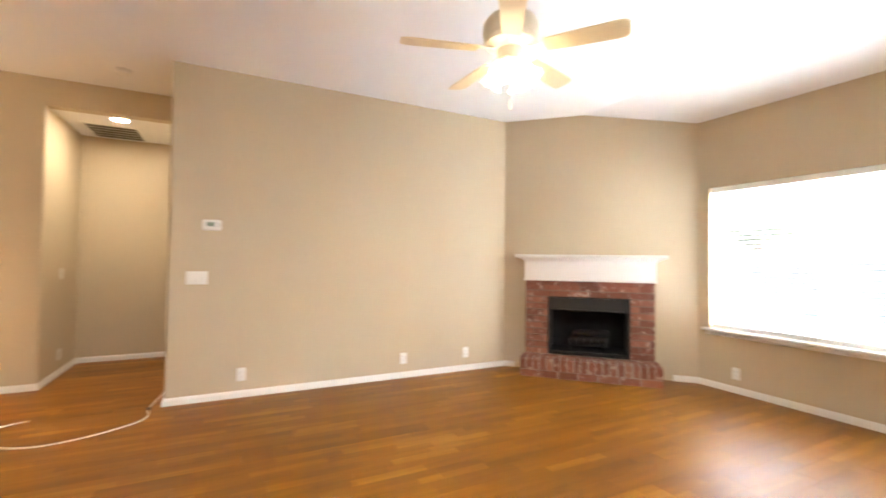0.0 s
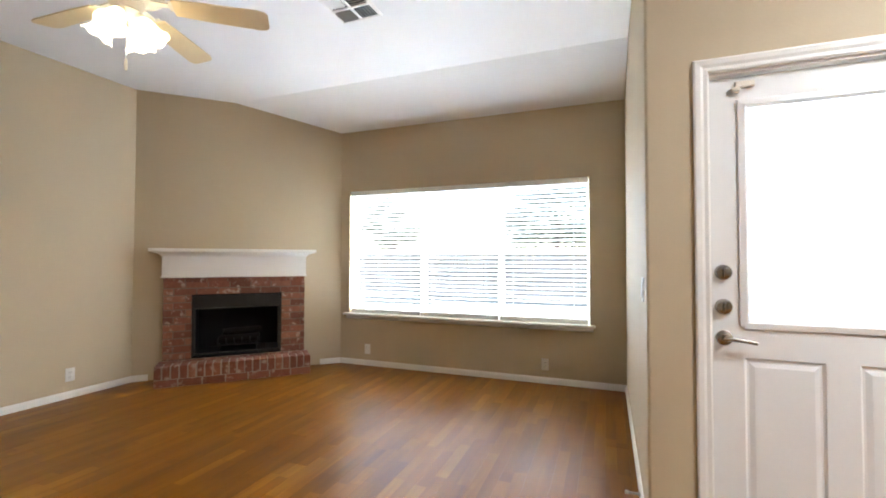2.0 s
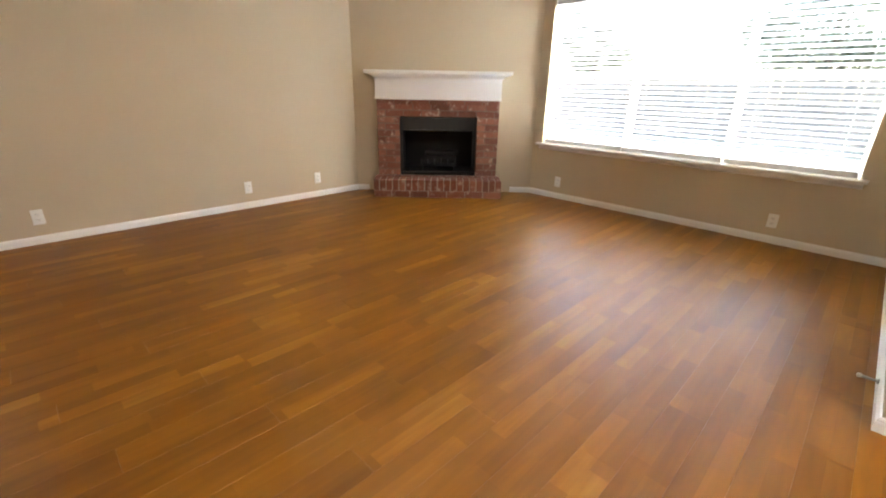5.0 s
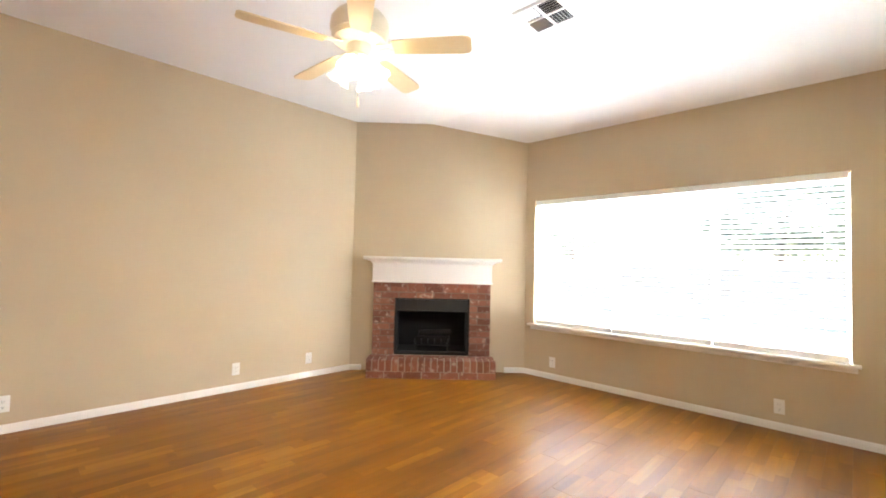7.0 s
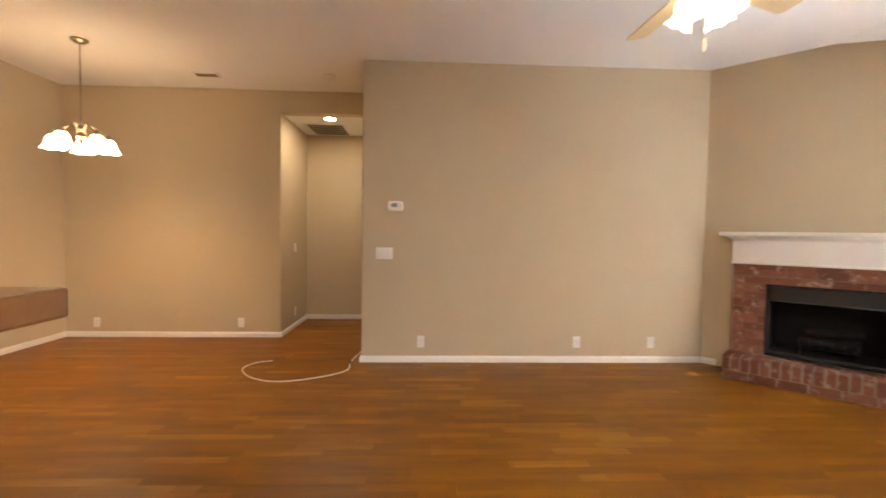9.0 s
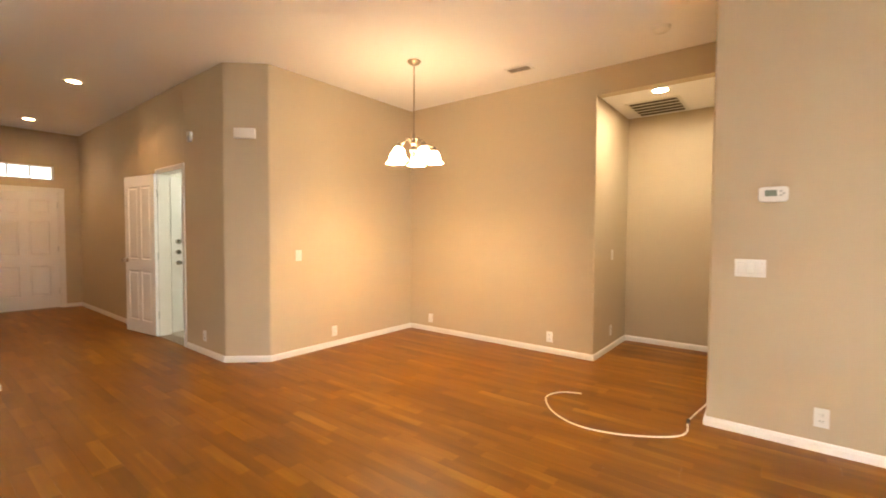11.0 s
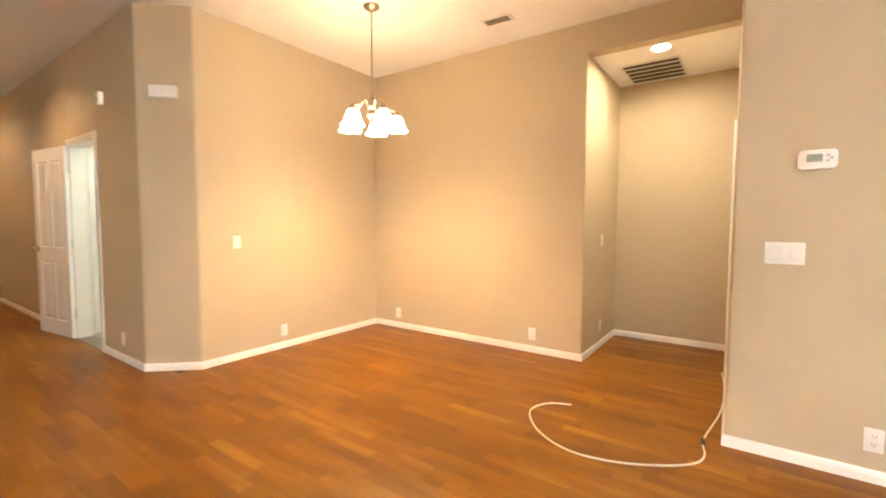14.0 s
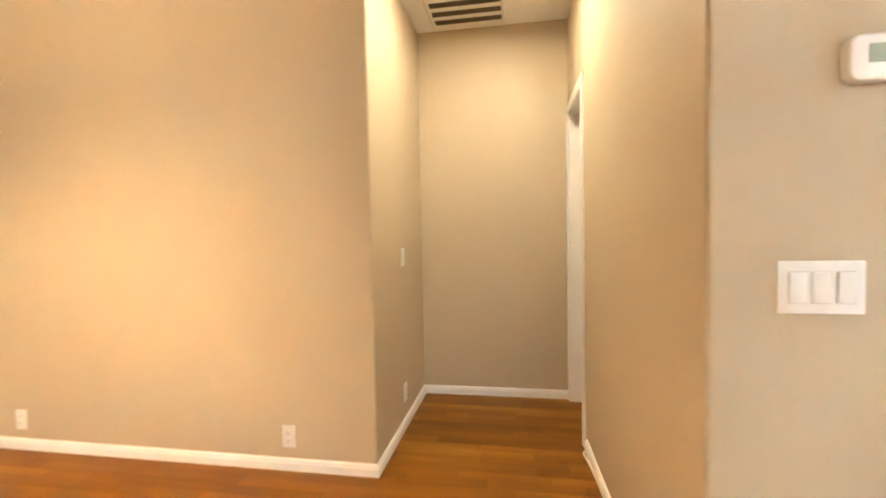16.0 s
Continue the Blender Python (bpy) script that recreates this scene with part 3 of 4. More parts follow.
for x0, x1 in ((0.028, 0.278), (0.292, 0.545), (0.559, 0.822)):
    p = part("pane", box(x0, x1, 0.05, 0.056, 2.199, 2.394), GLASS, tr)
    p.visible_shadow = False

# ---- hall door, swung back along the wall, and the utility room's own door ----
HD = frame_at((-6.11, 2.887), (0, -1))
door_casing("trim_hall_door", HD @ pose(0.02, 0, 0), 0.74, 2.03)
door_jamb("jamb_hall_door", HD, 0.78, 2.045, 0.12)
leaf = thing("hall_door", pose(-6.095, 2.874, 0.012, 0, 0, 187.3), "white four-panel door swung open against the hall wall", "door")
part("slab", panel_slab(0.76, 2.015, 0.035, [(0.10, 0.34, 0.16, 0.80), (0.42, 0.66, 0.16, 0.80), (0.10, 0.34, 0.95, 1.88), (0.42, 0.66, 0.95, 1.88)]), DOORW, leaf)
knob(leaf, 0.70, 0.93, 1, 0.035, BRASS, label="small brass door knob")
knob(leaf, 0.70, 0.93, -1, 0.035, BRASS, label="small brass door knob")
for z in (0.26, 1.0, 1.78):
    hinge(leaf, -0.004, 0.0, z)
UD = frame_at((-6.22, 3.06), (1, 0))
udoor = thing("utility_door", UD @ pose(0, -0.02, 0.012), "closed white door with three knobs in the utility room", "door")
part("slab", panel_slab(0.82, 2.015, 0.018, [(0.12, 0.36, 0.16, 0.80), (0.46, 0.70, 0.16, 0.80), (0.12, 0.36, 0.95, 1.88), (0.46, 0.70, 0.95, 1.88)]), DOORW, udoor)
for z in (1.04, 1.176):
    deadbolt(udoor, 0.085, z, 0.018)
knob(udoor, 0.085, 0.90, -1, 0.018)
door_casing("trim_utility_door", UD, 0.82, 2.04)
# strip added to close the bright gap below the front door
structure("light_stop_front", box(-9.855, -9.73, 1.719, 2.591, -0.012, 0.016, 0.004), BRASS, "dark metal strip added to stop light under the front door")
structure("threshold", box(-6.09, -5.35, 2.872, 3.02, -0.012, 0.006, 0.003), BRASS, "worn brass threshold strip in the hall doorway")
ul = thing("utility_ceiling_light", pose(-5.5, 3.9, 2.44), "lit round white utility room ceiling light", "ceiling light")
part("base", lathe(bmesh.new(), [(0.17, 0), (0.17, -0.02), (0.15, -0.025), (0.0, -0.025)], 28), PLASTIC, ul, "", True)
part("diffuser", lathe(bmesh.new(), [(0.15, -0.026), (0.145, -0.06), (0.10, -0.09), (0.0, -0.10)], 28), UTILLIGHT, ul, "lit frosted diffuser", True)

# ---- alcove doorway with its closed door ----
AD = frame_at((-0.415, 6.405), (-1, 0))
door_casing("trim_alcove_door", AD @ pose(0.018, 0, 0), 0.594, 2.037)
door_jamb("jamb_alcove_door", AD, 0.63, 2.055, 0.12)
al = thing("alcove_door", AD @ pose(0.02, 0.078, 0.012), "closed white panelled door beside the alcove", "door")
part("slab", panel_slab(0.59, 2.015, 0.035, [(0.09, 0.26, 0.16, 0.80), (0.33, 0.50, 0.16, 0.80), (0.09, 0.26, 0.95, 1.88), (0.33, 0.50, 0.95, 1.88)]), DOORW, al)
knob(al, 0.53, 0.93, -1, 0.035)

# ---- wide window with three blinds ----
win = tagged(new("window_1"), "wide white three-part window with a meeting rail", kind="structure")
win.matrix_world = frame_at((XW, 2.685), (-1, 0))
WW, WZ0, WZ1 = 2.745, 0.585, 2.065
bm = bmesh.new()
cols = [0.0, 0.925, 1.835, WW]
for x in cols:
    a, b = max(x - 0.03, 0), min(x + 0.03, WW)
    bx(bm, a, b, 0.10, 0.16, WZ0, WZ1)
for x0, x1 in zip(cols, cols[1:]):
    for z in (WZ0, 1.325, WZ1 - 0.04):
        bx(bm, x0 + 0.03 if x0 else 0.03, x1 - 0.03, 0.105, 0.155, z, z + 0.04)
part("window_frame", bm, TRIM, win, "white vinyl window frame")
for x0, x1 in zip(cols, cols[1:]):
    for z0, z1 in ((WZ0 + 0.04, 1.325), (1.365, WZ1 - 0.04)):
        p = part("pane", box(x0 + 0.03, x1 - 0.03, 0.128, 0.133, z0, z1), GLASS, win)
        p.visible_shadow = False
bm = box(-0.05, WW + 0.05, -0.065, 0.0, WZ0, WZ0 + 0.022, 0.004)
bx(bm, 0.001, WW - 0.001, -0.001, 0.10, WZ0 + 0.001, WZ0 + 0.021)
part("window_sill", bm, TRIM, win, "white sill board")
bm = sweep(bmesh.new(), [(-0.03, 0, WZ0 - 0.045), (WW + 0.03, 0, WZ0 - 0.045)], (0, -1, 0), [(0, 0), (0, 0.012), (0.012, 0.018), (0.03, 0.014), (0.045, 0.02), (0.045, 0)])
part("apron", bm, TRIM, win, "white moulding under the sill")


def blind(x0, x1, tilt, sun_notched=()):
    """Horizontal slat blind, hung in the window's recess."""
    wdt = x1 - x0
    ob = thing("window_blind", win.matrix_world @ pose(x0, 0.045, WZ0 + 0.022), "lowered white horizontal slat blind in the window", "blind", "blinds of the wide window")
    top = WZ1 - WZ0 - 0.022
    part("headrail", box(0, wdt, -0.038, 0.02, top - 0.055, top - 0.002, 0.003), PLASTIC, ob, "white valance over the slats")
    me = mesh_of("slat", box(0.004, wdt - 0.004, -0.024, 0.024, -0.0011, 0.0011), SLAT)
    # slats with an added notch that throws a sun fleck on the floor
    short = mesh_of("slat", bx(box(0.070, wdt - 0.004, -0.024, 0.024, -0.0011, 0.0011), 0.004, 0.018, -0.024, 0.024, -0.0011, 0.0011), SLAT) if sun_notched else me
    n = 30
    for i in range(n):
        s = new("slat", short if i in sun_notched else me)
        s.parent = ob
        s.matrix_basis = pose(0, 0, 0.072 + i * (top - 0.152) / (n - 1), tilt + random.uniform(-1.5, 1.5))
    part("bottom_rail", box(0.004, wdt - 0.004, -0.024, 0.020, 0.002, 0.046, 0.004), PLASTIC, ob)
    for x in (0.14, wdt - 0.14):
        for y in (-0.026, 0.026):
            part("ladder_cord", tube(bmesh.new(), [(x, y, 0.02), (x, y, top - 0.05)], 0.0012, 5), PLASTIC, ob)
    part("tilt_wand", tube(bmesh.new(), [(0.05, -0.045, top - 0.06), (0.052, -0.048, top - 0.75)], 0.004, 6), PLASTIC, ob)
    return ob


blind(0.012, 0.9225, -17)
blind(0.9235, 1.833, -17, (9, 11, 13, 20))
blind(1.837, WW - 0.012, -17)

# ---- fireplace ----
fp = thing("fireplace", CHIM, "red brick corner fireplace with a white mantel", "fireplace")


def brick_mesh(l, d, h, wob):
    bm = box(-l / 2, l / 2, -d / 2, d / 2, -h / 2, h / 2, 0.004)
    for v in bm.verts:
        v.co += Vector([random.uniform(-wob, wob) for _ in range(3)])
    return mesh_of("brick", bm, BRICK)


V0, BL, BR, BT = -0.108, -0.775, 0.615, 1.05
bm = box(BL + 0.004, FC - FW - 0.004, V0 + 0.008, 0.0, 0.205, BT - 0.003)
bx(bm, FC + FW + 0.004, BR - 0.004, V0 + 0.008, 0.0, 0.205, BT - 0.003)
bx(bm, FC - FW - 0.004, FC + FW + 0.004, V0 + 0.008, 0.0, FZ1 + 0.004, BT - 0.003)
part("mortar_bed", bm, MORTAR, fp, "grey mortar bed")
fulls, halves = [brick_mesh(0.196, 0.09, 0.062, 0.0018) for _ in range(4)], [brick_mesh(0.094, 0.09, 0.062, 0.0018) for _ in range(3)]


def lay(me, x, y, z, sx=1.0):
    b = new("brick", me)
    b.parent = fp
    b.matrix_basis = Matrix.LocRotScale((x, y + random.uniform(-0.003, 0.003), z), Euler((0, 0, random.uniform(-0.008, 0.008))), (sx, 1, 1))


course = (BT - 0.205) / 11.5
for r in range(11):
    z = 0.205 + course * (r + 0.5)
    for s0, s1 in (((BL, FC - FW), (FC + FW, BR)) if z < FZ1 - 0.01 else ((BL, BR),)):
        x, first = s0, True
        while x < s1 - 0.02:
            l = min((0.098 if (first and r % 2) else 0.206), s1 - x)
            if s1 - x - l < 0.04:
                l = s1 - x
            base, nominal = (fulls, 0.206) if l > 0.15 else (halves, 0.104)
            lay(random.choice(base), x + l / 2, V0 + 0.045, z, l / nominal)
            x, first = x + l, False
# rowlock edge course below the mantel
for i in range(7):
    l = (BR - BL) / 7
    lay(random.choice(fulls), BL + (i + 0.5) * l, V0 + 0.045, BT - 0.018, l / 0.206)
# raised hearth: a flat course with bricks on edge over it
HL, HR, HD0 = -0.80, 0.655, -0.385
part("hearth_bed", box(HL + 0.01, HR - 0.01, HD0 + 0.012, 0.0, 0.0, 0.196), HEARTHM, fp, "grey mortar of the hearth")
edge = [brick_mesh(0.057, 0.198, 0.122, 0.0025) for _ in range(4)]
n = 20
for i in range(n):
    p = (HR - HL) / n
    lay(random.choice(edge), HL + (i + 0.5) * p, HD0 + 0.099, 0.143, 1.0)
flat = [brick_mesh(0.196, 0.09, 0.070, 0.0018) for _ in range(3)]
for i in range(7):
    l = (HR - HL) / 7
    lay(random.choice(flat), HL + (i + 0.5) * l, HD0 + 0.05, 0.038, l / 0.206)
for i in range(7):
    l = (HR - HL) / 7
    lay(random.choice(flat), HL + (i + 0.5) * l, HD0 + 0.245, 0.168, l / 0.206)

# firebox with hood, floor, grate and log
bm = box(FC - FW + 0.001, FC + FW - 0.001, -0.09, 0.50, FZ0 - 0.02, FZ1 - 0.001)
bm.normal_update()
mouth = min(bm.faces, key=lambda f: f.calc_center_median().y)
bmesh.ops.inset_individual(bm, faces=[mouth], thickness=0.012, depth=0.0)
hollow = bmesh.ops.extrude_discrete_faces(bm, faces=[mouth])["faces"]
bmesh.ops.translate(bm, vec=(0, 0.575, 0), verts=hollow[0].verts)
part("firebox", bm, SOOT, fp, "black sooty firebox")
bm = box(FC - FW + 0.013, FC + FW - 0.013, -0.075, -0.05, FZ1 - 0.145, FZ1 - 0.013, 0.004)
bx(bm, FC - FW + 0.013, FC + FW - 0.013, -0.085, -0.045, FZ1 - 0.155, FZ1 - 0.143, 0.003)
part("hood", bm, HOOD, fp, "dark grey metal hood over the firebox")
bm = bmesh.new()
for s in (-1, 1):
    bx(bm, FC + s * (FW - 0.022) - 0.009, FC + s * (FW - 0.022) + 0.009, -0.08, -0.06, FZ0, FZ1 - 0.156, 0.002)
bx(bm, FC - FW + 0.013, FC + FW - 0.013, -0.08, -0.06, FZ0 + 0.001, FZ0 + 0.02, 0.002)
part("firebox_frame", bm, BLACKM, fp, "black metal frame")
bm = tube(bmesh.new(), [(FC - 0.23, 0.10, FZ0 + 0.062), (FC + 0.23, 0.10, FZ0 + 0.062)], 0.008, 6)
tube(bm, [(FC - 0.23, 0.28, FZ0 + 0.062), (FC + 0.23, 0.28, FZ0 + 0.062)], 0.008, 6)
for x in (FC - 0.19, FC + 0.19):
    for y in (0.10, 0.28):
        tube(bm, [(x, y, FZ0 - 0.006), (x, y, FZ0 + 0.06)], 0.008, 6)
gr = part("grate", bm, BLACKM, fp, "black iron grate")
for i in range(6):
    x = FC - 0.2 + i * 0.08
    part("grate_bar", tube(bmesh.new(), [(x, 0.06, FZ0 + 0.14), (x, 0.08, FZ0 + 0.07), (x, 0.30, FZ0 + 0.07), (x, 0.32, FZ0 + 0.12)], 0.008, 6), BLACKM, gr)
for i, (y, z, r, a) in enumerate(((0.14, 0.12, 0.045, 4), (0.24, 0.12, 0.05, -6), (0.19, 0.20, 0.04, 12))):
    bm = lathe(bmesh.new(), [(0.0, -0.2), (r * 0.8, -0.2), (r, -0.12), (r * 0.93, 0.0), (r * 1.04, 0.1), (r * 0.85, 0.2), (0.0, 0.2)], 12, pose(FC + 0.02 * i, y, FZ0 + z, 0, 90, a))
    part("log", bm, LOG, gr, "brown ceramic log", True)

# mantel
mt = new("mantel", mesh_of("mantel", box(BL - 0.008, BR + 0.008, V0 - 0.02, -0.001, BT + 0.001, 1.285, 0.002), TRIM))
mt.parent = fp
tagged(mt, "white painted wooden mantel")
prof = [(0, 0), (0.006, 0), (0.012, 0.012), (0.022, 0.022), (0.042, 0.032), (0.070, 0.040), (0.086, 0.046), (0.0, 0.046)]
bm = sweep(bmesh.new(), [(BL - 0.008, -0.001, 1.272), (BL - 0.008, V0 - 0.02, 1.272), (BR + 0.008, V0 - 0.02, 1.272), (BR + 0.008, -0.001, 1.272)][::-1], (0, 0, 1), [(a, b) for a, b in prof])
part("crown_moulding", bm, TRIM, mt)
part("shelf", box(BL - 0.105, BR + 0.105, V0 - 0.135, -0.001, 1.319, 1.352, 0.004), TRIM, mt, "white mantel shelf")
bm = sweep(bmesh.new(), [(BL - 0.008, -0.001, BT + 0.002), (BL - 0.008, V0 - 0.02, BT + 0.002), (BR + 0.008, V0 - 0.02, BT + 0.002), (BR + 0.008, -0.001, BT + 0.002)][::-1], (0, 0, 1),
           [(0, 0), (0.008, 0.002), (0.008, 0.014), (0.0, 0.02)])
part("bead", bm, TRIM, mt)

# ---- ceiling fan ----
fan = thing("ceiling_fan", pose(1.55, 1.98, H), "cream ceiling fan, maple blades, lit glass light kit", "ceiling fan")
part("canopy", lathe(bmesh.new(), [(0.0, 0), (0.07, 0), (0.07, -0.02), (0.055, -0.045), (0.02, -0.06), (0.0, -0.06)], 28), FANW, fan, "", True)
part("downrod", lathe(bmesh.new(), [(0.013, -0.05), (0.013, -0.25)], 14), FANW, fan, "", True)
part("motor_housing", lathe(bmesh.new(), [(0.0, -0.235), (0.05, -0.24), (0.075, -0.26), (0.14, -0.285), (0.165, -0.32), (0.17, -0.37), (0.155, -0.40), (0.16, -0.41), (0.15, -0.435),
                                          (0.10, -0.455), (0.075, -0.46), (0.0, -0.46)], 36), FANW, fan, "cream enamel motor housing", True)
part("switch_housing", lathe(bmesh.new(), [(0.0, -0.455), (0.07, -0.46), (0.075, -0.48), (0.065, -0.52), (0.07, -0.53), (0.05, -0.55), (0.0, -0.555)], 28), FANW, fan, "", True)
for k in range(5):
    rot = pose(0, 0, -0.47, 0, 0, 91.6 + 72 * k)
    bm = bmesh.new()
    outline = [(0.20, -0.052), (0.34, -0.062), (0.60, -0.070), (0.635, -0.063), (0.65, -0.045), (0.65, 0.045), (0.635, 0.063), (0.60, 0.070), (0.34, 0.062), (0.20, 0.052)]
    vs = [bm.verts.new((x, y, 0.003)) for x, y in outline]
    f = bm.faces.new(vs)
    ext = bmesh.ops.extrude_face_region(bm, geom=[f])["geom"]
    bmesh.ops.translate(bm, vec=(0, 0, -0.007), verts=[q for q in ext if isinstance(q, bmesh.types.BMVert)])
    bm.transform(rot @ pose(0, 0, 0, -12))
    bl = part("blade", bm, BLADE, fan, "pale maple fan blade")
    bm = box(0.10, 0.19, -0.014, 0.014, 0.004, 0.012, 0.003)
    bx(bm, 0.18, 0.27, -0.034, 0.034, 0.004, 0.009, 0.002)
    bm.transform(rot @ pose(0, 0, 0, -12))
    part("blade_iron", bm, FANW, bl)


def bell(r, h, t=0.004, seg=22):
    """An open bell shade that hangs with its mouth down, from z 0 to -h."""
    pr = [(0.30, 0.0), (0.42, 0.06), (0.55, 0.22), (0.63, 0.45), (0.70, 0.68), (0.82, 0.86), (1.0, 1.0)]
    out = [(r * a, -h * b) for a, b in pr]
    inn = [(r * a - t, -h * b) for a, b in reversed(pr)]
    bm = lathe(bmesh.new(), [(0.0, 0.0)] + out + inn + [(0.0, -0.004)], seg)
    for v in bm.verts:
        if v.co.z < -h * 0.8:
            a = math.atan2(v.co.y, v.co.x)
            v.co.z += 0.006 * math.cos(6 * a) * min((-v.co.z / h - 0.8) * 5, 1)
    return bm


for k in range(4):
    a = radians(30 + 90 * k)
    m = pose(0.052 * math.cos(a), 0.052 * math.sin(a), -0.535) @ pose(0, 0, 0, 0, 0, math.degrees(a)) @ pose(0, 0, 0, 0, -33)
    bm = bell(0.068, 0.108)
    bm.transform(m @ pose(0, 0, -0.035))
    sh = part("shade", bm, FANGLASS, fan, "lit white glass shade", True)
    part("bulb", lathe(bmesh.new(), [(0.0, -0.045), (0.012, -0.05), (0.02, -0.07), (0.022, -0.085), (0.015, -0.1), (0.0, -0.106)], 12, m), FANBULB, sh, "lit bulb", True)
    part("socket_cup", lathe(bmesh.new(), [(0.012, 0.03), (0.022, 0.0), (0.027, -0.03), (0.0, -0.036)], 16, m), FANW, sh, "", True)
ch = part("pull_chain", tube(bmesh.new(), [(0.0, 0.0, -0.55), (0.002, 0, -0.66), (0.0, 0.001, -0.76)], 0.0022, 6), BRASS, fan, "thin pull chain")
part("pull", lathe(bmesh.new(), [(0.0, -0.755), (0.006, -0.76), (0.009, -0.79), (0.006, -0.815), (0.0, -0.82)], 12), FANW, ch, "", True)

# ---- chandelier ----
cl = thing("chandelier", pose(-2.85, 4.02, H), "brass five-arm chandelier with lit white bell shades", "chandelier")
part("canopy", lathe(bmesh.new(), [(0.0, 0), (0.065, 0), (0.065, -0.012), (0.045, -0.03), (0.012, -0.04), (0.0, -0.04)], 26), BRASS, cl, "", True)
part("stem", lathe(bmesh.new(), [(0.0055, -0.035), (0.0055, -0.71)], 10), BRASS, cl, "thin brass stem", True)
part("column", lathe(bmesh.new(), [(0.0, -0.70), (0.008, -0.705), (0.014, -0.735), (0.009, -0.75), (0.024, -0.77), (0.034, -0.80), (0.018, -0.82), (0.036, -0.84), (0.042, -0.865),
                                   (0.026, -0.895), (0.012, -0.91), (0.016, -0.925), (0.0, -0.94)], 22), BRASS, cl, "turned brass column", True)
for k in range(5):
    a = radians(51.8 + 72 * k)
    ca, sa = math.cos(a), math.sin(a)
    pts = []
    for i in range(13):
        u = i / 12
        r = 0.03 + 0.173 * u
        z = -0.825 + 0.045 * math.sin(u * math.pi * 0.95) + 0.03 * math.sin(u * 6.2) * (1 - u) * 2 - 0.012 * u
        pts.append((r * ca, r * sa, z))
    arm = part("arm", tube(bmesh.new(), pts, 0.0065, 8), BRASS, cl, "curved brass arm", True)
    x, y = 0.203 * ca, 0.203 * sa
    part("socket_cup", lathe(bmesh.new(), [(0.0, -0.810), (0.012, -0.815), (0.024, -0.835), (0.028, -0.860), (0.0, -0.865)], 16, pose(x, y, 0)), BRASS, arm, "", True)
    bm = bell(0.096, 0.120)
    bm.transform(pose(x, y, -0.860))
    sh = part("shade", bm, CHGLASS, cl, "lit white bell glass shade", True)
    part("bulb", lathe(bmesh.new(), [(0.0, -0.885), (0.012, -0.89), (0.02, -0.91), (0.022, -0.925), (0.015, -0.94), (0.0, -0.946)], 12, pose(x, y, 0)), CHBULB, sh, "lit bulb", True)

# ---- recessed lights, smoke detector, vents ----


def can_light(x, y, z, lamp=CANLIGHT, deep=0.0):
    ob = thing("recessed_light", pose(x, y, z), "lit round recessed ceiling light with a white trim ring", "ceiling light", "recessed lights")
    part("trim_ring", lathe(bmesh.new(), [(0.066, -0.001), (0.070, -0.006), (0.088, -0.008), (0.098, -0.004), (0.098, 0.0), (0.066, 0.0), (0.066, -0.001)], 32, None, False), PLASTIC, ob, "", True)
    if deep:
        part("reflector", lathe(bmesh.new(), [(0.0665, 0.001), (0.064, deep), (0.030, deep + 0.045), (0.0, deep + 0.045), (0.0, deep + 0.046), (0.031, deep + 0.046), (0.066, deep), (0.0668, 0.001)], 32, None, False),
             PLASTIC, ob, "white reflector", True)
    part("lens", lathe(bmesh.new(), [(0.0, deep - 0.002), (0.062, deep - 0.002), (0.062, deep - 0.001), (0.0, deep - 0.001)], 28), lamp, ob, "lit lens")


for x, y in CANS:
    can_light(x, y, H, CANLIGHT, 0.05)
can_light(-0.96, 5.51, HALC, ALCLIGHT)
# two unseen cans added behind the camera to brighten door and north wall
can_light(0.3, -2.4, H, KITFILL)
can_light(1.0, -1.9, H, KITFILL)
sd = thing("smoke_detector", pose(-0.80, 4.73, H), "round white smoke detector on the ceiling", "smoke detector")
part("base", lathe(bmesh.new(), [(0.0, 0), (0.07, 0), (0.07, -0.012), (0.0, -0.012)], 28), PLASTIC, sd, "", True)
part("cover", lathe(bmesh.new(), [(0.064, -0.011), (0.062, -0.024), (0.048, -0.036), (0.0, -0.040)], 28), PLASTIC, sd, "", True)


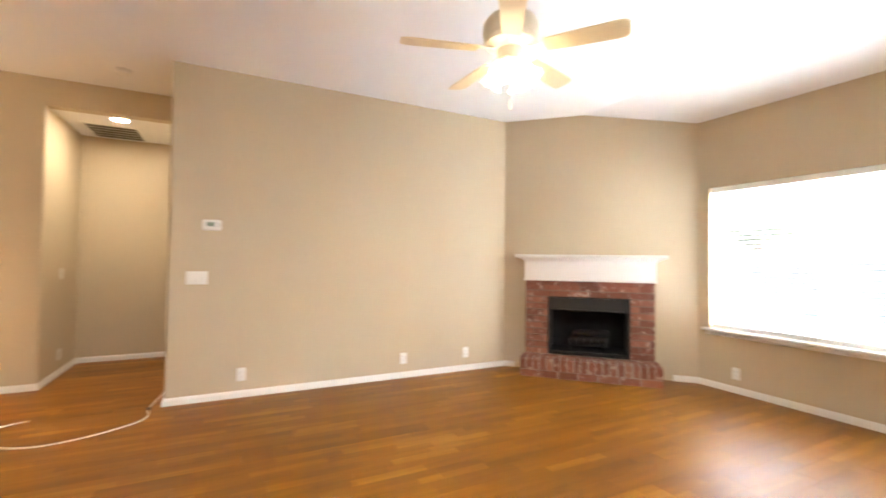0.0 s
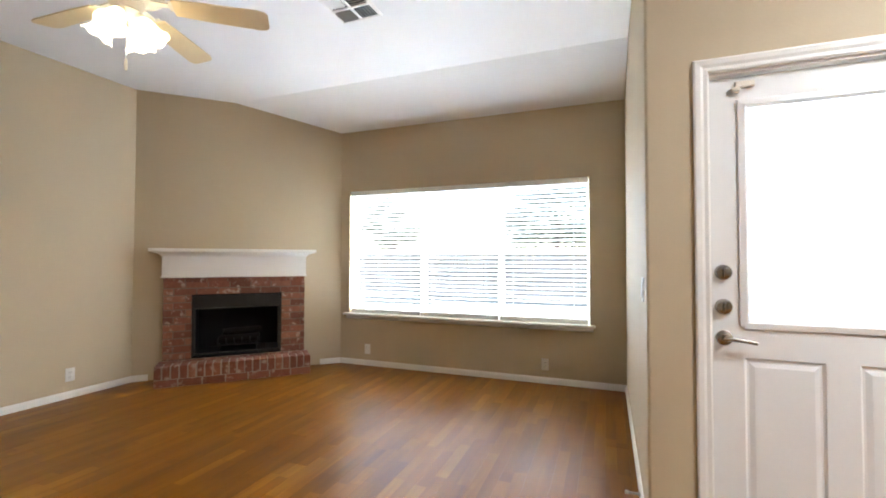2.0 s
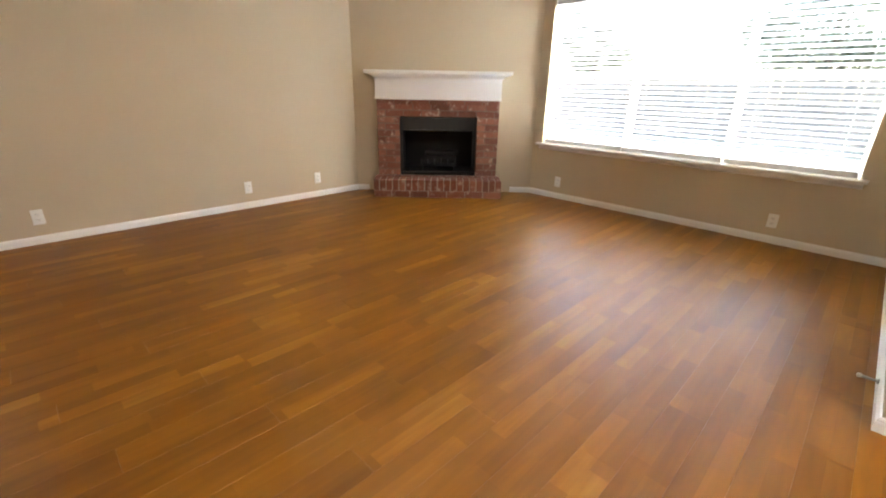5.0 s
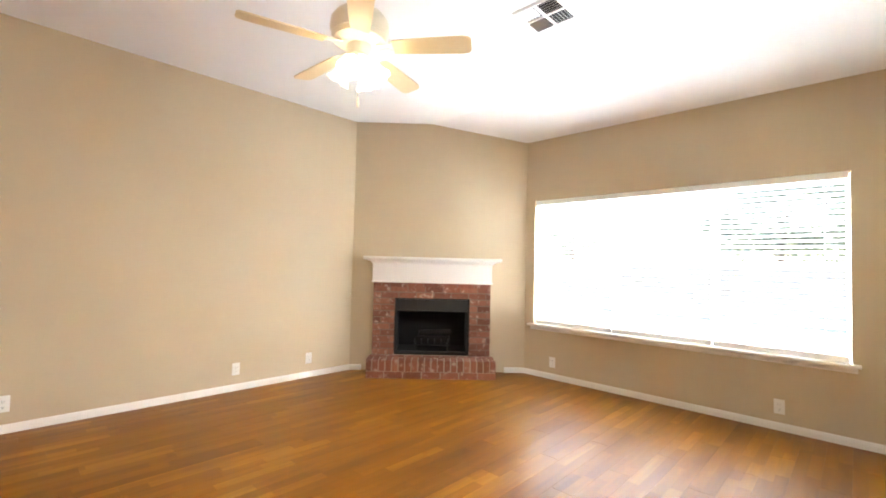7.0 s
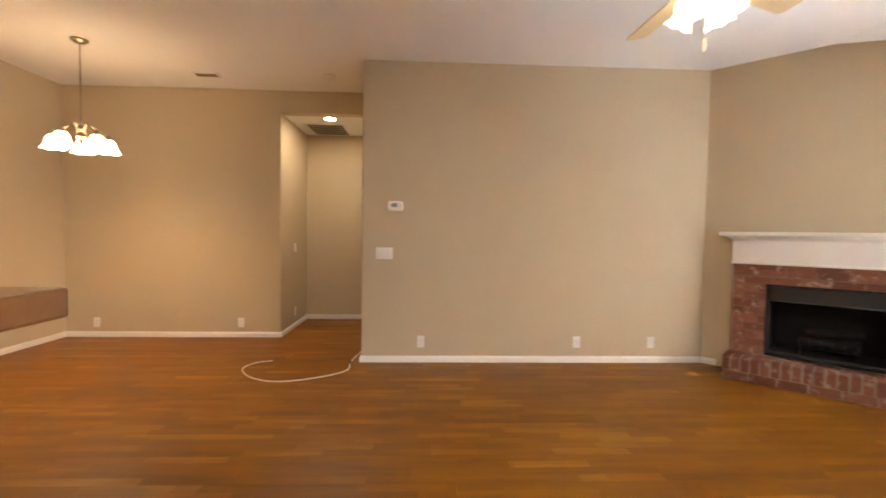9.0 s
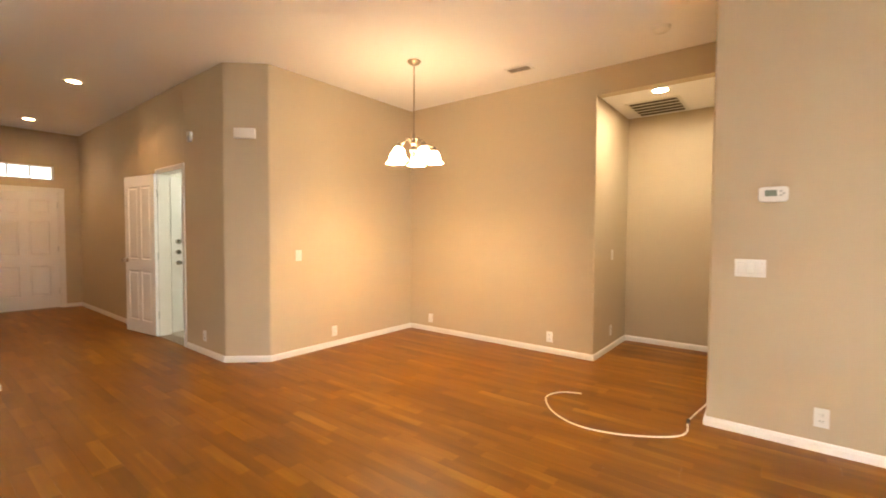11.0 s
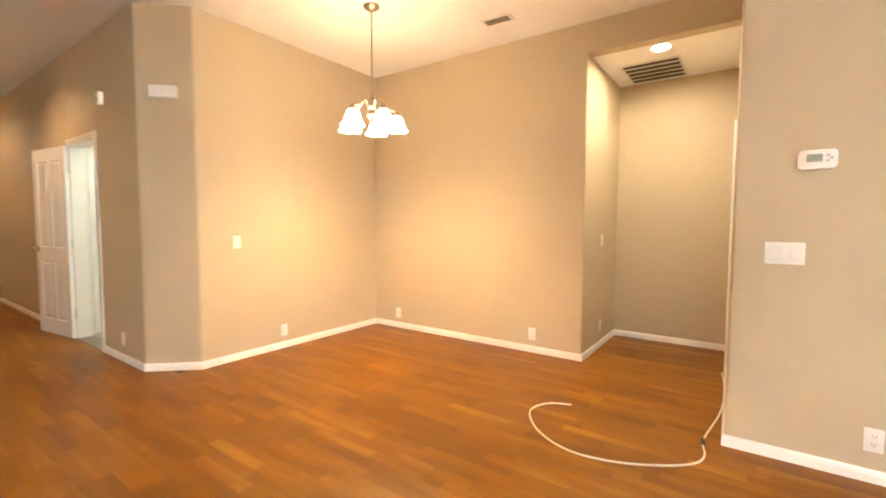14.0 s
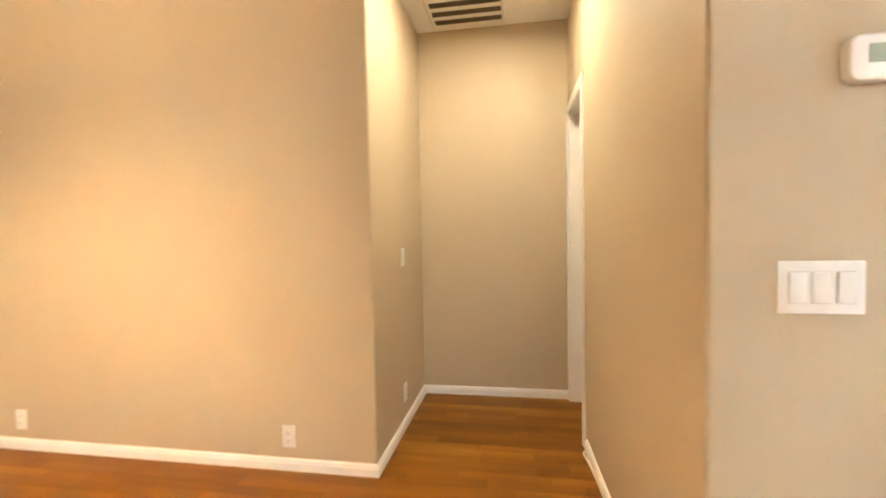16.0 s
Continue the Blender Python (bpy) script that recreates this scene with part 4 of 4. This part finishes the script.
def register(name, x, y, z, w, d, rz, label, quads=False):
    """Ceiling register: a stamped frame with louvres."""
    ob = thing(name, pose(x, y, z, 0, 0, rz), label, "ceiling vent")
    # flat dark sheet in place of the shade inside the duct
    part("backing", box(-w / 2 + 0.02, w / 2 - 0.02, -d / 2 + 0.02, d / 2 - 0.02, -0.003, -0.001), DARK, ob, "dark sheet painting the shade of the duct")
    bm = sweep(bmesh.new(), [(-w / 2, -d / 2, 0), (w / 2, -d / 2, 0), (w / 2, d / 2, 0), (-w / 2, d / 2, 0), (-w / 2, -d / 2, 0)], (0, 0, -1),
               [(0, 0), (0, 0.004), (-0.012, 0.012), (-0.026, 0.010), (-0.026, 0)])
    part("frame", bm, PLASTIC, ob, "white stamped frame")
    if quads:
        part("crossbar", bx(box(-w / 2 + 0.026, w / 2 - 0.026, -0.010, 0.010, -0.013, -0.003, 0.002), -0.010, 0.010, -d / 2 + 0.026, d / 2 - 0.026, -0.0125, -0.0035, 0.002), PLASTIC, ob)
        for sx in (-1, 1):
            for sy in (-1, 1):
                for i in range(5):
                    o = 0.030 + i * (w / 2 - 0.06) / 4.4
                    if sx * sy > 0:
                        b = box(-(d / 2 - 0.046) / 2, (d / 2 - 0.046) / 2, -0.010, 0.010, -0.0008, 0.0008, 0, pose(sx * o, sy * d / 4, -0.009, 0, 0, 90) @ pose(0, 0, 0, 40 * sx))
                    else:
                        b = box(-(w / 2 - 0.046) / 2, (w / 2 - 0.046) / 2, -0.010, 0.010, -0.0008, 0.0008, 0, pose(sx * w / 4, sy * o, -0.009) @ pose(0, 0, 0, 40 * -sy))
                    # the +x half is coloured grey as the shaded side of the white vent
                    part("louvre", b, GREYPL if sx > 0 else PLASTIC, ob)
    else:
        n = 6
        for i in range(n):
            yy = -d / 2 + 0.034 + i * (d - 0.068) / (n - 1)
            part("louvre", box(-w / 2 + 0.024, w / 2 - 0.024, -0.008, 0.008, -0.0008, 0.0008, 0, pose(0, yy, -0.009, 35)), VENTB, ob)
    return ob


register("ceiling_vent", 2.655, 1.42, H, 0.33, 0.33, 0, "square white four-way ceiling vent", True)
register("ceiling_vent", -2.13, 4.81, H, 0.27, 0.15, 3, "small white ceiling vent over the dining area")
rg = thing("return_grille", pose(-1.105, 6.10, HALC), "large white return-air grille with shadowed slots in the alcove ceiling", "return grille")
GW, GD = 0.53, 0.64
# flat brown sheet that sets how dark the slots look
part("backing", box(-GW / 2 + 0.02, GW / 2 - 0.02, -GD / 2 + 0.02, GD / 2 - 0.02, -0.003, -0.001), GRILLEBACK, rg, "flat brown sheet behind the slots")
bm = sweep(bmesh.new(), [(-GW / 2, -GD / 2, 0), (GW / 2, -GD / 2, 0), (GW / 2, GD / 2, 0), (-GW / 2, GD / 2, 0), (-GW / 2, -GD / 2, 0)], (0, 0, -1),
           [(0, 0), (0, 0.004), (-0.014, 0.012), (-0.03, 0.010), (-0.03, 0)])
part("frame", bm, PLASTIC, rg)
for i in range(5):
    yy = -GD / 2 + 0.03 + (i + 0.5) * (GD - 0.06) / 5
    part("slat", box(-GW / 2 + 0.028, GW / 2 - 0.028, -0.038, 0.038, -0.001, 0.001, 0, pose(0, yy + 0.022, -0.013, 10)), PLASTIC, rg)

# ---- plates, thermostat and small fixtures on the walls ----


def outlet(p, out, z, label="white duplex outlet low on the wall"):
    ob = thing("wall_outlet", frame_at(p, out, z), label, "outlet", "wall outlets")
    part("plate", box(-0.036, 0.036, -0.006, -0.0005, -0.058, 0.058, 0.003), PLASTIC, ob, "", True)
    for dz in (-0.020, 0.020):
        bm = box(-0.017, 0.017, -0.0085, -0.005, dz - 0.0145, dz + 0.0145, 0.002)
        r = part("receptacle", bm, PLASTIC, ob, "", True)
        # dark raised bars paint the shade inside the slots
        bm = box(-0.0085, -0.006, -0.0092, -0.008, dz - 0.002, dz + 0.006)
        bx(bm, 0.006, 0.0085, -0.0092, -0.008, dz - 0.002, dz + 0.006)
        bx(bm, -0.002, 0.002, -0.0092, -0.008, dz - 0.010, dz - 0.006)
        part("slots", bm, DARK, r)


def switch_plate(p, out, z, gangs=1, label="white single light switch"):
    ob = thing("light_switch", frame_at(p, out, z), label, "light switch")
    hw = 0.036 + 0.0235 * (gangs - 1)
    part("plate", box(-hw, hw, -0.006, -0.0005, -0.057, 0.057, 0.003), PLASTIC, ob, "", True)
    for i in range(gangs):
        x = (i - (gangs - 1) / 2) * 0.046
        # grey border paints the shade in the gap round the rocker
        part("rocker_gap", box(x - 0.0185, x + 0.0185, -0.0072, -0.004, -0.0355, 0.0355, 0.001), PLATEGAP, ob)
        part("rocker", box(x - 0.0165, x + 0.0165, -0.011, -0.005, -0.0335, 0.0335, 0.0025, pose(0, 0, 0, random.choice((-3, 3)))), PLASTIC, ob, "", True)


for x in (0.222, 1.812, 2.585):
    outlet((x, YT), (0, -1), 0.208)
for y in (2.427, 0.374):
    outlet((XW, y), (-1, 0), 0.19)
outlet((-4.045, 3.98), (1, 0), 0.175)
outlet((-3.68, 5.29), (0, -1), 0.175)
outlet((-1.977, 5.29), (0, -1), 0.178)
outlet((-1.50, 5.865), (1, 0), 0.22)
outlet((-4.83, 2.887), (0, -1), 0.2)
switch_plate((-4.045, 3.515), (1, 0), 1.067)
switch_plate((-1.50, 5.865), (1, 0), 1.08)
switch_plate((XD + 0.16, YS), (0, 1), 1.10)
switch_plate((-0.151, YT), (0, -1), 1.094, 3, "white three-gang rocker switch plate")

th = thing("thermostat", frame_at((-0.043, YT), (0, -1), 1.565), "white oval thermostat with a grey-green display", "thermostat")
bm = box(-0.076, 0.076, -0.028, -0.0005, -0.047, 0.047)
es = [e for e in bm.edges if abs(e.verts[0].co.y - e.verts[1].co.y) > 0.02]
bmesh.ops.bevel(bm, geom=es, offset=0.022, segments=6, profile=0.5, affect="EDGES")
es = [e for e in bm.edges if all(v.co.y < -0.02 for v in e.verts)]
bmesh.ops.bevel(bm, geom=es, offset=0.006, segments=3, profile=0.5, affect="EDGES")
part("body", bm, PLASTIC, th, "", True)
part("display", box(-0.042, 0.018, -0.0292, -0.027, -0.012, 0.026, 0.001), LCD, th, "grey-green display")
for x, z in ((0.038, 0.018), (0.052, 0.004), (0.038, -0.008)):
    part("button", box(x - 0.007, x + 0.007, -0.031, -0.027, z - 0.005, z + 0.005, 0.002), GREYPL, th, "", True)

cb = thing("door_chime", frame_at((-4.21, 3.037), (0.3, -0.33), 2.29), "white rectangular door chime box high on the wall", "door chime")
part("cover", box(-0.10, 0.10, -0.05, -0.0005, -0.048, 0.048, 0.005), PLASTIC, cb, "", True)
sn = thing("motion_detector", frame_at((-5.10, 2.887), (0, -1), 2.35), "small white alarm detector high on the wall", "alarm detector")
part("body", box(-0.032, 0.032, -0.04, -0.0005, -0.055, 0.055, 0.008), PLASTIC, sn, "", True)
part("lens", box(-0.022, 0.022, -0.043, -0.038, -0.035, 0.0, 0.004), GREYPL, sn, "", True)
ds = thing("door_stop", frame_at((XD + 0.3, YS + 0.015), (0, 1), 0.055), "white-tipped spring door stop on the baseboard", "door stop")
part("spring", lathe(bmesh.new(), [(0.012, 0), (0.012, 0.006), (0.006, 0.01), (0.006, 0.055), (0.0, 0.055)], 14, pose(0, 0, 0, 90)), STEEL, ds, "", True)
part("tip", lathe(bmesh.new(), [(0.0, 0.055), (0.009, 0.055), (0.010, 0.07), (0.0, 0.073)], 14, pose(0, 0, 0, 90)), PLASTIC, ds, "white rubber tip", True)

# ---- cable on the floor ----


def smooth_path(pts, n=6):
    """Catmull-Rom through a few points."""
    ps = [Vector(p) for p in pts]
    ps = [ps[0] * 2 - ps[1]] + ps + [ps[-1] * 2 - ps[-2]]
    out = []
    for a, b, c, d in zip(ps, ps[1:], ps[2:], ps[3:]):
        for i in range(n):
            t = i / n
            out.append(0.5 * ((2 * b) + (c - a) * t + (2 * a - 5 * b + 4 * c - d) * t * t + (3 * b - a - 3 * c + d) * t ** 3))
    return out + [ps[-2]]


cab = thing("network_cable", pose(-0.48, 4.24, 0), "loose white cable lying in a loop on the wooden floor", "cable")
loop = smooth_path([(x + 0.48, y - 4.24, 0.0055) for x, y in ((-1.25, 4.30), (-1.39, 4.23), (-1.445, 4.06), (-1.33, 3.86), (-1.17, 3.74), (-1.0, 3.70), (-0.80, 3.745),
                                                             (-0.61, 3.85), (-0.49, 3.96), (-0.455, 4.07), (-0.472, 4.205))])
part("jacket", tube(bmesh.new(), loop, 0.0055, 8), CORD, cab, "white cable jacket", True)
run = smooth_path([(x + 0.48, y - 4.24, 0.0055) for x, y in ((-0.476, 4.275), (-0.448, 4.48), (-0.418, 4.70), (-0.404, 5.0), (-0.412, 5.3), (-0.432, 5.56), (-0.442, 5.64), (-0.425, 5.66),
                                                            (-0.408, 5.55), (-0.405, 5.3))])
part("jacket", tube(bmesh.new(), run, 0.0055, 8), CORD, cab, "white cable jacket", True)
cn = part("connector", box(-0.011, 0.011, -0.035, 0.035, 0.0005, 0.014, 0.003, pose(0.006, 0, 0, 0, 0, 8)), DARK, cab, "dark cable coupler")
part("plug", box(-0.007, 0.007, -0.052, -0.034, 0.001, 0.012, 0.002, pose(0.006, 0, 0, 0, 0, 8)), NICKEL, cn)
part("plug", box(-0.007, 0.007, 0.034, 0.052, 0.001, 0.012, 0.002, pose(0.006, 0, 0, 0, 0, 8)), NICKEL, cn)

# ---- garden behind the wide window ----
gf = thing("garden_fence", pose(17.0, 0, -0.3), "weathered wooden board fence at the end of the lawn", "fence")
board = mesh_of("board", box(0, 0.022, -0.068, 0.068, 0.04, 1.86, 0.004), FENCE)
post = mesh_of("post", box(0.068, 0.158, -0.045, 0.045, 0, 1.8, 0.006), FENCE)
for i in range(130):
    b = new("board", board)
    b.parent = gf
    b.matrix_basis = pose(0, -3.5 + 0.141 * i, random.uniform(-0.02, 0.02), random.uniform(-0.6, 0.6))
for i in range(8):
    b = new("post", post)
    b.parent = gf
    b.matrix_basis = pose(0, -3.3 + 2.4 * i, 0)
for z in (0.35, 0.95, 1.55):
    part("rail", box(0.024, 0.066, -3.5, 14.8, z, z + 0.085, 0.003), FENCE, gf)


def tree(x, y, tall, clumps, label):
    """A tapered trunk with limbs and a crown of many small leaves in loose clumps."""
    ob = thing("garden_tree", pose(x, y, -0.3), label, "tree")
    bm = bmesh.new()
    for k in range(6):
        tube(bm, [(0.02 * k, 0, tall * 0.10 * k), (0.02 * (k + 1), 0.01 * k, tall * 0.10 * (k + 1))], 0.15 - 0.016 * k, 9)
    part("trunk", bm, BARK, ob, "rough grey-brown trunk")
    verts, faces = [], []
    for cx, cy, cz, r in clumps:
        limb = smooth_path([(0.03, 0, tall * 0.32), (cx * 0.4, cy * 0.4, tall * 0.32 + (cz - tall * 0.32) * 0.6), (cx, cy, cz)], 4)
        part("limb", tube(bmesh.new(), limb, 0.025, 6), BARK, ob)
        for _ in range(520):
            d = Vector([random.gauss(0, 1) for _ in range(3)]).normalized() * r * random.random() ** 0.45
            c = Vector((cx, cy, cz)) + Vector((d.x, d.y, d.z * 0.7))
            q = Euler([random.uniform(0, 6.3) for _ in range(3)]).to_matrix()
            k, a = len(verts), random.uniform(0.09, 0.17)
            verts += [c + q @ Vector(p) for p in ((-a, 0, 0), (0, -a * 0.42, 0.006), (a, 0, 0), (0, a * 0.42, 0.006))]
            faces.append((k, k + 1, k + 2, k + 3))
    me = bpy.data.meshes.new("crown")
    me.from_pydata(verts, [], faces)
    me.materials.append(LEAF)
    cr = new("crown", me)
    cr.parent = ob
    tagged(cr, "crown of small grey-green leaves")


tree(20.0, 1.9, 6.5, [(0.2, -2.2, 3.2, 1.1), (-0.2, -1.2, 2.6, 1.1), (0.1, 0.0, 3.0, 1.2), (0.0, 1.3, 2.7, 1.1), (-0.2, -1.6, 4.3, 1.2), (0.2, -0.4, 4.6, 1.2), (0.0, 0.9, 4.2, 1.1), (0.1, 2.0, 3.5, 0.8),
                     (0.3, -2.6, 4.9, 1.1), (0.0, -1.0, 5.6, 1.2), (0.2, 0.4, 5.6, 1.0)], "broad pale green garden tree beyond the fence")
tree(21.0, 10.6, 6.0, [(-0.2, -1.1, 3.0, 0.9), (0.1, 0.5, 2.7, 0.9), (0.0, 1.5, 3.6, 0.9), (0.2, 0.9, 4.6, 0.9), (-0.1, -0.3, 3.9, 0.6)], "thin garden tree with loose foliage beyond the fence")

# ---- breakfast bar ----
hb = thing("breakfast_bar", pose(-0.505, 0.645, 0), "breakfast bar, thick brown laminate top on tan half wall", "breakfast bar")
part("top", box(-0.25, 0.23, -1.75, 0.0, 1.171, 1.217, 0.006), BARTOP, hb, "thick brown laminate bar top")
part("half_wall", box(-0.13, -0.01, -1.70, -0.32, 0, 1.170, 0.006), WALL, hb, "tan painted half wall")

# ---- utility room tiles ----
tf = structure("floor_utility", box(-6.22, -4.43, 3.009, 4.9, -0.013, -0.006), MORTAR, "beige tiled utility room floor")
me = mesh_of("tile", box(-0.148, 0.148, -0.148, 0.148, -0.006, 0.0, 0.0015), TILE)
for i in range(6):
    for j in range(7):
        t = new("tile", me)
        t.parent = tf
        t.matrix_basis = pose(-6.07 + 0.3 * i, 3.04 + 0.3 * j - 0.002, 0)

# ---- oak laminate floor, laid along x ----
fl = structure("floor", box(-9.74, 4.60, -3.0, 6.445, -0.0139, -0.009), SUBFLOOR, "glossy orange-brown oak laminate floor")
PLW, PLL = 0.14, 1.29


def plank_faces(bm_lists, x0, x1, y0, y1):
    verts, faces = bm_lists
    k, c = len(verts), 0.0007
    verts += [(x0, y0, -0.008), (x1, y0, -0.008), (x1, y1, -0.008), (x0, y1, -0.008), (x0, y0, -c), (x1, y0, -c), (x1, y1, -c), (x0, y1, -c),
              (x0 + c, y0 + c, 0), (x1 - c, y0 + c, 0), (x1 - c, y1 - c, 0), (x0 + c, y1 - c, 0)]
    for a, b in ((0, 4), (4, 8)):
        faces += [(k + a + i, k + a + (i + 1) % 4, k + b + (i + 1) % 4, k + b + i) for i in range(4)]
    faces.append((k + 8, k + 9, k + 10, k + 11))


near, far, shared = [], ([], []), {}
row, y = 0, -3.0
while y < 6.44:
    y1 = min(y + PLW, 6.445)
    x = -9.74 - (row * 0.47) % PLL
    while x < 4.6:
        lo = -1.56 if y > 5.33 else -4.11 if y > 2.99 else -5.07 if y1 < 1.25 else -9.74
        hi = -0.30 if y > 4.35 else 2.34 if y1 < -0.45 else 4.60
        a, b = max(x, lo) + 0.0001, min(x + PLL, hi) - 0.0001
        if b - a > 0.03:
            if a > -4.3 and y > -0.55 and y1 < 5.4 and len(near) < 300:
                near.append((a, b, y + 0.0001, y1 - 0.0001))
            else:
                plank_faces(far, a, b, y + 0.0001, y1 - 0.0001)
        x += PLL
    y, row = y + PLW, row + 1
for a, b, c, d in near:
    key = (round(b - a, 3), round(d - c, 3))
    if key not in shared:
        lists = ([], [])
        plank_faces(lists, 0, b - a, 0, d - c)
        shared[key] = bpy.data.meshes.new("plank")
        shared[key].from_pydata(lists[0], [], lists[1])
        shared[key].materials.append(OAK)
    p = new("plank", shared[key])
    p.parent = fl
    p.matrix_basis = pose(a, c, 0)
me = bpy.data.meshes.new("planks_far")
me.from_pydata(far[0], [], far[1])
me.materials.append(OAKFAR)
pf = new("planks_far", me)
pf.parent = fl
tagged(pf, kind="stuff")
